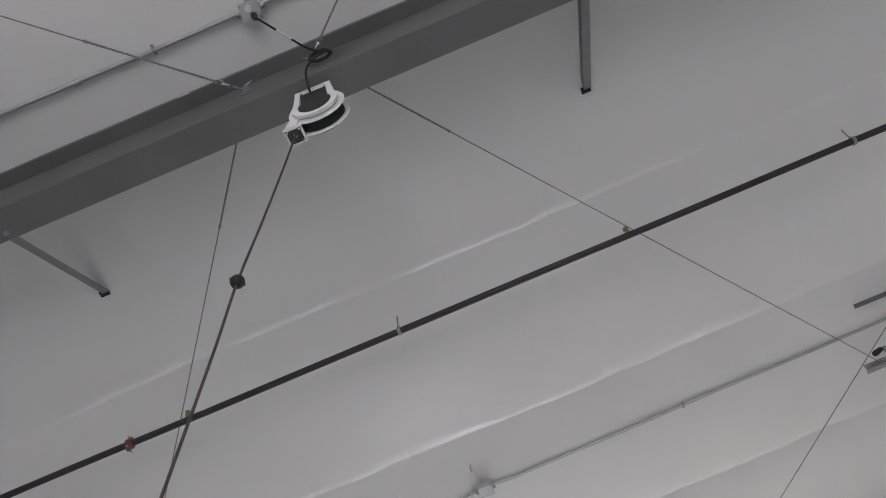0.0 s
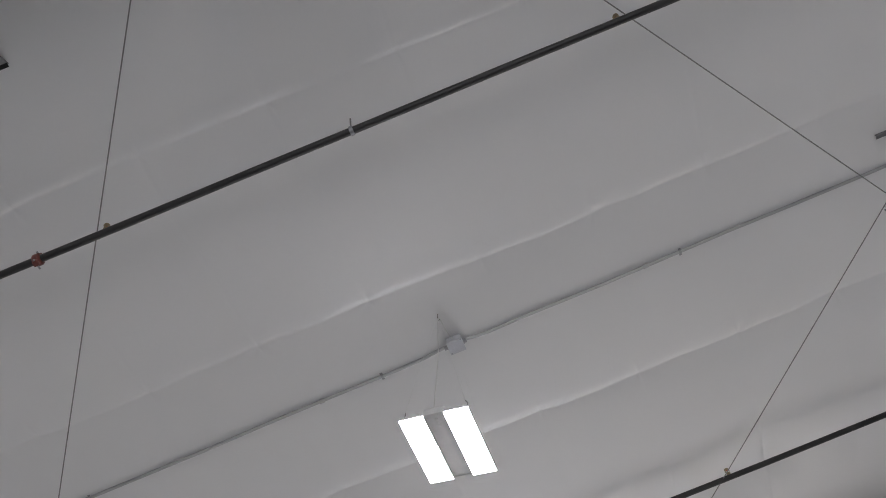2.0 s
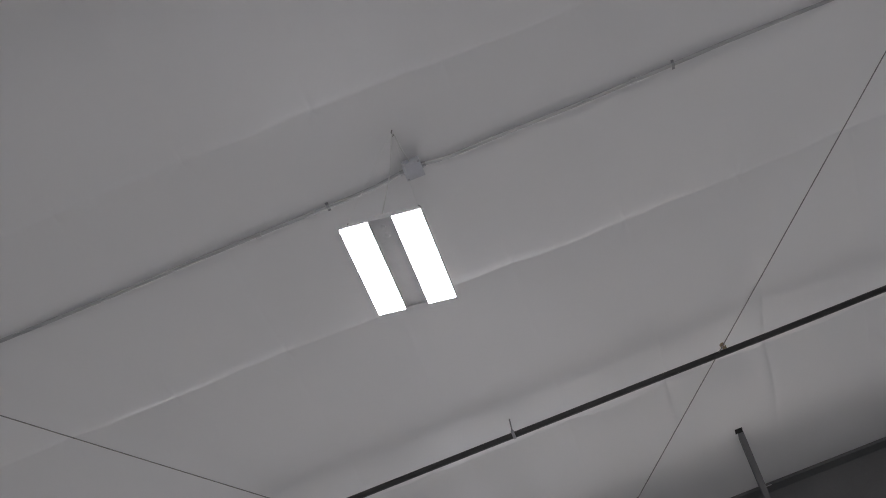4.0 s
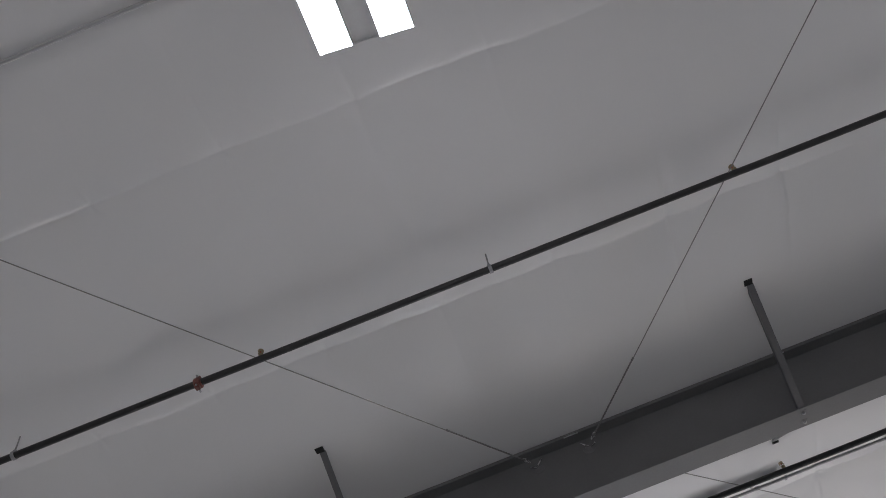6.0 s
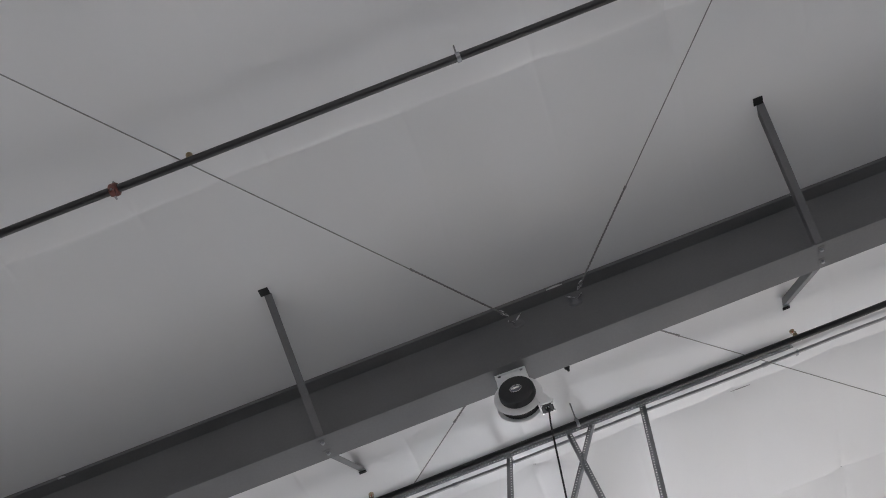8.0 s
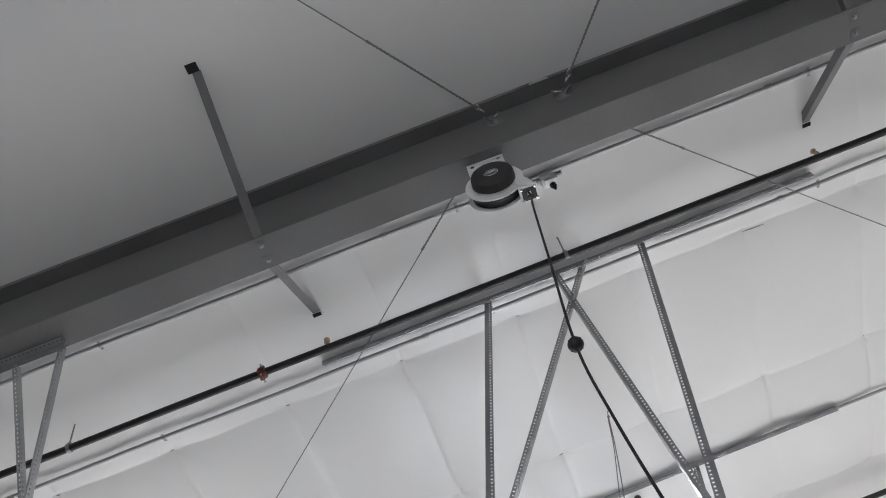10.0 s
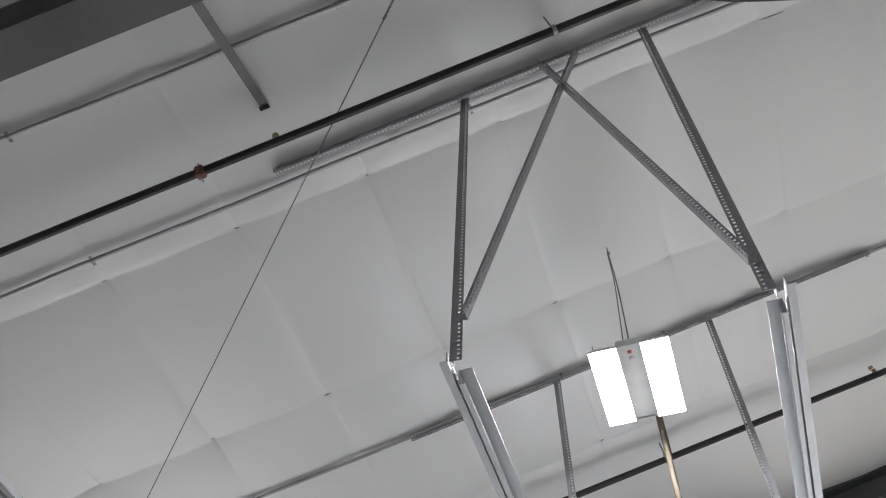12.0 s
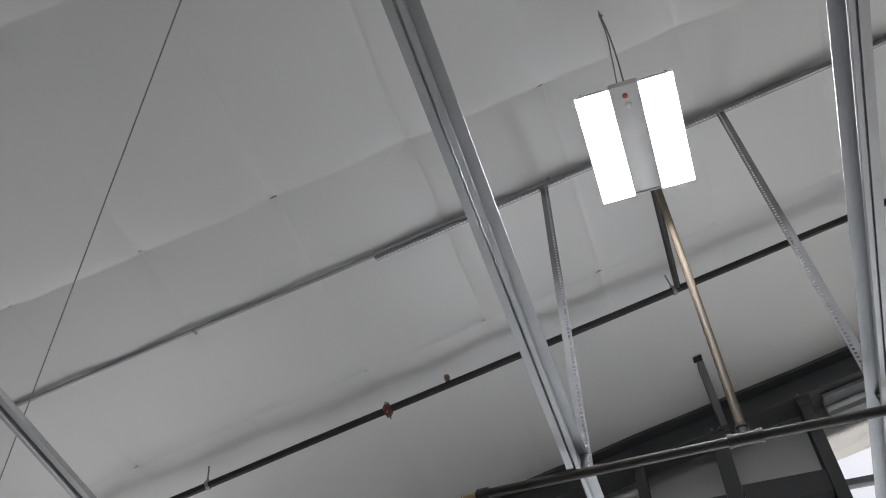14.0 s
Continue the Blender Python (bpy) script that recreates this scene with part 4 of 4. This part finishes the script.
# ---- lamps ----
def high_bay(x0, x1, y0, y1, z, hook, wires, cordless):
    """Twin-panel LED high bay: body, end caps, two glowing panels, sensor, wire hangers from the lining."""
    m = wp((x0 + x1) / 2, (y0 + y1) / 2, z)
    root = thing("high_bay_light", Matrix.Translation(m), "white twin-panel LED high bay light, lit, hung on wires", "ceiling light", "high bay lights")
    w, l = x1 - x0, y1 - y0
    pw = w * 0.348
    bm = bm_new()
    box(bm, (0, 0, 0.04), (w * 0.3, l - 0.004, 0.05), bevel=0.006)
    part("driver_box", bm, WHITE_METAL, root, "white centre housing")
    for s in (-1, 1):
        cx = s * (w - pw) / 2
        bm = bm_new()
        prof = [(-pw / 2 - 0.006, -0.004), (-pw / 2 - 0.006, 0.014), (-pw / 2 + 0.02, 0.03), (pw / 2 - 0.02, 0.03), (pw / 2 + 0.006, 0.014), (pw / 2 + 0.006, -0.004), (pw / 2 + 0.001, -0.004), (pw / 2 + 0.001, 0.01), (-pw / 2 - 0.001, 0.01), (-pw / 2 - 0.001, -0.004)]
        extruded(bm, prof, (cx, -l / 2 - 0.001, 0), (cx, l / 2 + 0.001, 0), (1, 0, 0), (0, 0, 1))
        tray = part("tray", bm, WHITE_METAL, root, "white folded tray", smooth=False)
        bm = bm_new()
        box(bm, (cx, 0, 0.002), (pw - 0.001, l, 0.008))
        part("panel", bm, LAMP_GLOW, tray, "glowing white LED panel", smooth=False)
    for s in (-1, 1):
        bm = bm_new()
        box(bm, (0, s * (l / 2 + 0.001), 0.022), (w * 0.31, 0.006, 0.03), bevel=0.002)
        part("end_plate", bm, WHITE_METAL, root, smooth=False)
    bm = bm_new()
    turned(bm, (0, -l / 2 + 0.05, 0.015), (0, 0, -1), [(0, 0.012), (0.004, 0.012), (0.006, 0.009)], 14)
    part("indicator", bm, CLEAR_PLASTIC if cordless else RED, root, "small round indicator")
    bm = bm_new()
    turned(bm, (0.004, -l / 2 + 0.1, 0.015), (0, 0, -1), [(0, 0.017), (0.006, 0.016), (0.012, 0.009)], 14)
    part("sensor", bm, CLEAR_PLASTIC, root, "milky sensor lens")
    hk = rp(*hook) - m
    for e, hh in ((-1, hk), (1, hk + Vector((0, l * 0.98, 0.0)))):
        for s in ((-1, 1) if wires else ()):
            bm = bm_new()
            tube(bm, [hh, (s * w * 0.46, e * (l / 2 - 0.02), 0.05)], 0.0006, 5)
            part("wire", bm, WHITE_CORD, root, "thin hanging wire")
    for s in (-1, 1):
        for e in (-1, 1):
            bm = bm_new()
            tube(bm, smooth_curve([(s * w * 0.46, e * (l / 2 - 0.02), 0.03), (s * w * 0.46 + 0.008, e * (l / 2 - 0.02), 0.06), (s * w * 0.44, e * (l / 2 - 0.02) , 0.085)], 4), 0.0025, 6)
            part("hook", bm, CABLE, root)
    bm = bm_new()
    tube(bm, [hk + Vector((0, 0, 0.02)), hk + Vector((0.0, 0, -0.02)), hk + Vector((0.012, 0.01, -0.035)), hk + Vector((0.0, 0.012, -0.045))], 0.0035, 6)
    part("ceiling_hook", bm, CABLE, root, "dark ceiling hook")
    if cordless:
        bm = bm_new()
        a = rp(1.551, -3.19, -0.05) - m
        tube(bm, smooth_curve([a, (a + hk) / 2 + Vector((0.006, 0, -0.03)), hk + Vector((0.01, 0, -0.03)), hk + Vector((-0.003, 0.04, -0.16)), hk + Vector((-0.012, 0.09, -0.30)), (-0.02, -l / 2 + 0.05, 0.07)], 6), 0.0035, 6)
        part("supply_cord", bm, WHITE_CORD, root, "thin white supply cord")
    else:
        bm = bm_new()
        p = [hk + Vector((0.0, 0, -0.03)), hk * 0.66 + Vector((0.012, -l * 0.17, 0.0)), hk * 0.33 + Vector((0.014, -l * 0.33, 0.02)), Vector((0.01, -l / 2 + 0.02, 0.07))]
        tube(bm, smooth_curve(p, 6), 0.0042, 6)
        p = [hk + Vector((-0.004, 0, -0.03)), hk * 0.66 + Vector((0.002, -l * 0.17 + 0.004, 0.0)), hk * 0.33 + Vector((-0.008, -l * 0.33, 0.02)), Vector((-0.02, -l / 2 + 0.02, 0.07))]
        tube(bm, smooth_curve(p, 6), 0.0035, 6)
        part("supply_cord", bm, CABLE, root, "twisted grey supply cord")
    return root


high_bay(1.263, 1.694, 3.338, 3.9, -0.549, (1.522, 3.33, -0.02), False, False)
high_bay(1.260, 1.692, -3.356, -2.790, -0.506, (1.517, -3.413, -0.02), True, True)


# ---- perforated angle and door tracks ----
def punched(bm, a, b, side, normal, width, thick, pitch=0.0225, hole=0.0095, margin=0.0):
    """A flat bar from a to b, width along side, with a row of punched square holes."""
    a, b, side, normal = Vector(a), Vector(b), Vector(side).normalized(), Vector(normal).normalized()
    d = (b - a)
    n = max(1, int(d.length / pitch))
    d.normalize()
    p = (b - a).length / n
    ys = [0, width * 0.7 - hole / 2, width * 0.7 + hole / 2, width]
    cols = [0.0]
    for k in range(n):
        cols += [k * p + p / 2 - hole / 2, k * p + p / 2 + hole / 2]
    cols.append(n * p)
    lay = []
    for h in (0, thick):
        lay.append([[bm.verts.new(a + d * c + side * y + normal * h) for y in ys] for c in cols])
    nc = len(cols)
    for i in range(nc - 1):
        for j in range(3):
            if i % 2 == 1 and j == 1:
                # the hole's four walls
                for (i0, j0), (i1, j1) in (((i, 1), (i + 1, 1)), ((i + 1, 1), (i + 1, 2)), ((i + 1, 2), (i, 2)), ((i, 2), (i, 1))):
                    bm.faces.new((lay[0][i0][j0], lay[0][i1][j1], lay[1][i1][j1], lay[1][i0][j0]))
                continue
            bm.faces.new((lay[0][i][j], lay[0][i][j + 1], lay[0][i + 1][j + 1], lay[0][i + 1][j]))
            bm.faces.new((lay[1][i][j], lay[1][i + 1][j], lay[1][i + 1][j + 1], lay[1][i][j + 1]))
        for j in (0, 3):
            bm.faces.new((lay[0][i][j], lay[0][i + 1][j], lay[1][i + 1][j], lay[1][i][j]))
    for i in (0, nc - 1):
        for j in range(3):
            bm.faces.new((lay[0][i][j], lay[0][i][j + 1], lay[1][i][j + 1], lay[1][i][j]))


def punched_angle(name, parent, a, b, leg1, leg2, width=0.036, mat=None, label=""):
    """Perforated angle from a to b: one leg along leg1, the other along leg2."""
    bm = bm_new()
    leg1, leg2 = Vector(leg1), Vector(leg2)
    punched(bm, a, b, leg1, leg2, width, 0.0025)
    punched(bm, Vector(a) + leg2.normalized() * 0.0026, Vector(b) + leg2.normalized() * 0.0026, leg2, leg1, width, 0.0025)
    return part(name, bm, mat or ZINC, parent, label, smooth=False)


def strut(u0, u1, v, w, lap, label, skew=0.0):
    root = thing("ceiling_strut", on_roof(0, v, w) @ Matrix.Rotation(skew, 4, "Z"), label, "strut", "ceiling struts")
    punched_angle("strut_bar", root, (u0, 0.0, 0), (lap, 0, 0), (0, 1, 0), (0, 0, -1), 0.046)
    punched_angle("strut_bar", root, (lap - 0.3, -0.004, -0.004), (u1, -0.004, -0.004), (0, 1, 0), (0, 0, -1), 0.046)
    return root


strut(-0.105, 3.16, 2.006, -0.026, 2.62, "galvanised perforated strut bar fixed under the lining")
strut(-0.085, 3.195, 4.154, -0.03, 2.6, "galvanised perforated strut bar fixed under the lining", -0.008)


def door_track(x, y0, y1, inner, label, angle_end):
    """Horizontal overhead-door track with its stiffening angle; inner: +1 where the door lies towards +x."""
    root = thing("door_track", FLAT @ Matrix.Translation((x, 0, -1.83)), label, "door track", "door tracks")
    s = inner
    # rolled profile: web, narrow lower curl, wide upper flange towards the door
    c = [(x * s, z) for x, z in ((0.052, 0.033), (0.052, 0.038), (0, 0.038), (0, -0.030), (0.004, -0.035), (0.018, -0.035), (0.022, -0.030), (0.022, -0.022),
                                 (0.019, -0.022), (0.019, -0.029), (0.016, -0.032), (0.006, -0.032), (0.003, -0.028), (0.003, 0.035), (0.049, 0.035), (0.049, 0.033))]
    path = [(y0 + 0.09, 0.0, 0.0)] + [(y0 + 0.09 + (y1 - 0.49 - y0) * k / 6, 0, 0) for k in range(1, 7)]
    for k in range(1, 9):
        a = k / 8 * math.pi / 2
        path.append((y1 - 0.4 + 0.4 * math.sin(a), -0.4 * (1 - math.cos(a)), a))
    path.append((y1, -3.7, math.pi / 2))
    bm = bm_new()
    rings = []
    for y, z, a in path:
        rings.append([bm.verts.new((px, y + pz * math.sin(a), z + pz * math.cos(a))) for px, pz in c])
    k = len(c)
    for p, q in zip(rings, rings[1:]):
        for i in range(k):
            bm.faces.new((p[i], p[(i + 1) % k], q[(i + 1) % k], q[i]))
    bm.faces.new(rings[0])
    bm.faces.new(rings[-1][::-1])
    part("rail", bm, ZINC_TRACK, root, "rolled zinc rail", smooth=False)
    bm = bm_new()
    L = 0.05
    o = -0.009 * s
    extruded(bm, [(o, 0.03), (o, 0.03 - L), (o - 0.028 * s, 0.03 - L), (o - 0.028 * s, 0.033 - L), (o - 0.003 * s, 0.033 - L), (o - 0.003 * s, 0.03)], (0, y0 - 0.012, 0), (0, angle_end, 0), (1, 0, 0), (0, 0, 1))
    part("stiffener", bm, ZINC_TRACK, root, "bright stiffening angle", smooth=False)
    return root


def hanger_frame():
    """Perforated angle hangers of the middle door's tracks, with crossed braces."""
    for y, tops, bottoms, drop in ((2.04, (0.985, 1.943), (0.972, 1.982), 0.02), (4.165, (0.96, 1.982), (0.99, 2.032), 0.045)):
        for t, b, s in zip(tops, bottoms, (1, -1)):
            zt = t * 0.25 - 0.03
            root = thing("track_hanger", FLAT @ Matrix.Translation((b, y, -1.8)), "galvanised perforated angle hanger holding a door track", "track hanger", "track hangers")
            punched_angle("hanger_bar", root, (-s * 0.04, 0, -0.047 - drop), (t - b - s * 0.04, 0, zt + 1.8), (s, 0, 0), (0, 1, 0), 0.045)
            bm = bm_new()
            turned(bm, (-0.02 * s, -0.002, 0.03), (0, -1, 0), [(0, 0.010), (0.006, 0.010), (0.008, 0.005)], 6)
            part("bolt", bm, ZINC, root, smooth=False)
    for x0, x1, zb, dy, s in ((1.585, 0.978, -1.665, -0.004, 1), (1.41, 1.99, -1.735, -0.012, -1)):
        root = thing("hanger_brace", FLAT @ Matrix.Translation((x1, 2.04 + dy, zb)), "galvanised perforated diagonal brace between track hangers", "brace", "hanger braces")
        a, b = Vector((0, 0, 0)), Vector((x0 - x1, 0, x0 * 0.25 - 0.04 - zb))
        d = (b - a).normalized()
        side = Vector((d.z, 0, -d.x)) * -s
        low = side * -0.044
        punched_angle("brace_bar", root, a + low * 0.5, b + low * 0.5, side, (0, -1, 0), 0.044)


door_track(0.928, 2.062, 6.0, 1, "galvanised overhead door track hung from perforated angles", 4.17)
door_track(2.048, 2.062, 6.0, -1, "galvanised overhead door track hung from perforated angles", 4.17)
door_track(-1.0, 1.32, 6.0, -1, "galvanised overhead door track of the next door", 4.6)
hanger_frame()


def side_hangers():
    """The next door's hangers: a perforated bar along the beam flange with legs and braces."""
    root = thing("hanger_bar_set", on_roof(-1.09, R2 + 0.07, -DEPTH - 0.004), "galvanised perforated angle bar along a beam with legs", "track hanger", "track hangers")
    inv = root.matrix_world.inverted()
    down = (inv.to_3x3() @ Vector((0, 0, -1))).normalized()
    side = Vector((0, 1, 0)).cross(down).normalized()
    punched_angle("flange_bar", root, (0, 0, 0), (-2.6, 0, 0), (0, -1, 0), (0, 0, -1), 0.045)
    for p, q in ((wp(-0.93, 0.955, -0.83), wp(-0.965, 1.34, -1.84)), (wp(-1.165, 0.958, -0.895), wp(-1.06, 1.62, -1.84)), (wp(-1.36, 0.958, -0.94), wp(-1.32, 1.62, -1.7)), (wp(-2.9, 0.955, -1.3), wp(-2.9, 1.34, -1.84))):
        p, q = inv @ p, inv @ q
        d = (q - p).normalized()
        across = (Vector((1, 0, 0)) - d * d.x).normalized()
        punched_angle("leg", root, p, q, -across, d.cross(across), 0.045)


side_hangers()


# ---- the crossing of the cables at the far side of the first bay ----
def crossing_fixture():
    root = thing("ceiling_strut", on_roof(4.6, -2.9, -0.17), "short perforated strut bar beside a dark pipe arm", "strut", "ceiling struts")
    punched_angle("strut_bar", root, (0, 0, 0), (1.9, 0, 0), (0, 1, 0), (0, 0, 1), 0.05)
    root = thing("capped_pipe", on_roof(4.7, -2.96, -0.1), "dark pipe arm with a round end under the lining", "pipe")
    bm = bm_new()
    tube(bm, [(0.12, 0, 0), (1.7, 0, 0)], 0.02, 12)
    part("pipe", bm, BLACK_PIPE, root)
    bm = bm_new()
    turned(bm, (0.03, 0, 0), (-1, 0.15, -0.2), [(-0.05, 0.016), (-0.03, 0.021), (0.01, 0.024), (0.03, 0.019), (0.036, 0.008)], 16)
    part("head", bm, BLACK_PIPE, root, "dark rounded end cap")
    bm = bm_new()
    turned(bm, (0.085, 0, 0), (1, 0, 0), [(0, 0.016), (0.004, 0.025), (0.022, 0.025), (0.026, 0.016), (0.04, 0.016)], 10)
    part("collar", bm, ZINC, root, "bright collar")
    bm = bm_new()
    L = 0.013
    extruded(bm, [(-L, 0), (L, 0), (L, 0.004), (-L + 0.004, 0.004), (-L + 0.004, 0.022), (-L, 0.022)], (0, 0, 0), (1.9, 0, 0), (0, 1, 0), (0, 0, 1))
    solid("steel_bar", bm, BRACE, on_roof(4.63, -3.43, -0.045), "grey steel bar fixed under the lining", "bar", smooth=False)


crossing_fixture()


# ---- gable wall framing ----
def gable_frame():
    y = R3 + 0.02

    def post(x, w, label, zb=0.0):
        root = thing("wall_post", Matrix.Translation((x, y, zb)), label, "post", "gable posts", "structure")
        top = H + x * 0.25 - 0.26 - zb
        t = 0.008
        bm = bm_new()
        for s in (-1, 1):
            box(bm, (0, s * 0.07, top / 2), (w, t, top))
        part("flange", bm, END_BEAM, root, smooth=False)
        bm = bm_new()
        box(bm, (0, 0, top / 2), (t, 0.132, top))
        part("web", bm, END_BEAM, root, smooth=False)

    for x, w in ((0.981, 0.068), (1.55, 0.1), (2.169, 0.08), (-1.4, 0.12), (5.4, 0.12), (-4.4, 0.12)):
        post(x, w, "dark grey steel gable post")
    for x0, x1, z in ((1.605, 2.125, -0.48), (1.02, 1.495, -0.53), (-1.34, 0.945, -0.9)):
        bm = bm_new()
        prof = [(-0.06, 0), (0.06, 0), (0.06, 0.03), (0.054, 0.03), (0.054, 0.006), (-0.054, 0.006), (-0.054, 0.16), (0.06, 0.16), (0.06, 0.166), (-0.06, 0.166)]
        extruded(bm, prof, (x0, 0, 0), (x1, 0, 0), (0, 1, 0), (0, 0, 1))
        solid("wall_girt", bm, END_BEAM, Matrix.Translation((0, y, H + z)), "dark grey steel girt between gable posts", "girt", "wall girts", "structure", smooth=False)
    for x, top in ((1.55, 0.21), (2.169, 0.35)):
        bm = bm_new()
        box(bm, (0, 0, 0), (0.15 if x < 2 else 0.09, 0.01, 0.13), bevel=0.002)
        plate = solid("post_plate", bm, END_BEAM, Matrix.Translation((x, y - 0.08, H + top - 0.065)), "dark grey steel plate bolted on a gable post", "plate", "post plates", "structure", smooth=False)
        for sx in (-1, 1):
            bm = bm_new()
            turned(bm, (sx * 0.025, -0.005, 0.02), (0, -1, 0), [(0, 0.011), (0.007, 0.011), (0.009, 0.006)], 6)
            part("bolt", bm, ZINC, plate, smooth=False)
    bm = bm_new()
    extruded(bm, [(1.605, 0.25), (2.125, 0.28), (2.125, 0.42), (1.605, 0.29)], (0, 0.03, 0), (0, 0.09, 0), (1, 0, 0), (0, 0, 1))
    solid("header", bm, END_BEAM, Matrix.Translation((0, y, H)), "dark grey steel header under the gable beam", "header", "headers", "structure", smooth=False)
    # header, lining roll and second header that follow the roof beside the right-hand post
    for w, h, yy in ((-0.275, 0.03, 0.0), (-0.36, 0.04, 0.1)):
        bm = bm_new()
        box(bm, (3.85, yy, w), (3.1, 0.1, h), bevel=0.003)
        solid("header", bm, FRAME, on_roof(0, y), "grey steel header over the glazed opening", "header", "headers", "structure", smooth=False)
    bm = bm_new()
    n = 40
    tube(bm, [(2.3 + 3.1 * k / n, 0.06 + 0.002 * math.sin(k * 1.7), -0.318 + 0.002 * math.sin(k * 2.3)) for k in range(n + 1)], [0.026 + 0.001 * math.sin(k * 1.1) for k in range(n + 1)], 12)
    solid("lining_roll", bm, VINYL, on_roof(0, y), "rolled white lining edge over the glazed opening", "insulation", kind="structure")
    bm = bm_new()
    tube(bm, [(-1.25 + 2.2 * k / n, 0.06 + 0.002 * math.sin(k * 1.4), -0.335 + 0.002 * math.sin(k * 2.1)) for k in range(n + 1)], [0.026 + 0.001 * math.sin(k * 1.3) for k in range(n + 1)], 12)
    solid("lining_roll", bm, VINYL, on_roof(0, y), "rolled white lining edge under the gable beam", "insulation", kind="structure")


gable_frame()


def glazed_opening():
    """The tall glazed opening beside the door: frame, bars and panes, its head parallel to the roof."""
    x0, x1, z0 = 2.22, 5.2, 0.0

    def head(x):
        return H + 0.19 + (x - x0) * 0.25

    root = thing("window_1", Matrix.Translation((0, V1 + 0.03, 0)), "tall glazed opening with grey bars, daylight outside", "window", kind="structure")
    xs = [x0 + 0.02, 2.95, 3.7, 4.45, x1 - 0.02]
    zs = [z0 + 0.03, 0.95, 1.9, 2.85, 3.75, 4.6, H - 0.235]
    for x in xs:
        bm = bm_new()
        box(bm, (x, 0, head(x) / 2), (0.04, 0.06, head(x)), bevel=0.003)
        part("mullion", bm, FRAME, root, smooth=False)
    for z in zs:
        bm = bm_new()
        box(bm, ((x0 + x1) / 2, 0.002, z), (x1 - x0, 0.054, 0.05), bevel=0.003)
        part("transom", bm, FRAME, root, smooth=False)
    bm = bm_new()
    extruded(bm, [(x0, head(x0) - 0.045), (x1, head(x1) - 0.045), (x1, head(x1)), (x0, head(x0))], (0, -0.03, 0), (0, 0.03, 0), (1, 0, 0), (0, 0, 1))
    part("head_rail", bm, WHITE_METAL, root, "white sloped head rail", smooth=False)
    for a, b in zip(xs, xs[1:]):
        for c, d in zip(zs, zs[1:]):
            bm = bm_new()
            box(bm, ((a + b) / 2, 0, (c + d) / 2), (b - a - 0.04, 0.006, d - c - 0.05))
            pane = part("pane", bm, GLASS, root, smooth=False)
            pane.visible_shadow = False
        bm = bm_new()
        p, q = a + 0.02, b - 0.02
        extruded(bm, [(p, zs[-1] + 0.025), (q, zs[-1] + 0.025), (q, head(q) - 0.045), (p, head(p) - 0.045)], (0, -0.003, 0), (0, 0.003, 0), (1, 0, 0), (0, 0, 1))
        pane = part("pane", bm, GLASS, root, smooth=False)
        pane.visible_shadow = False


glazed_opening()


def overhang():
    """The gable overhang outside, white below."""
    bm = bm_new()
    box(bm, ((U0 + U1) / 2, V1 + 0.13 + 0.36, 0.03), (U1 - U0, 0.72, 0.05))
    solid("soffit", bm, WHITE_METAL, ROOF, "white metal soffit of the gable overhang", "soffit", kind="structure", smooth=False)


overhang()
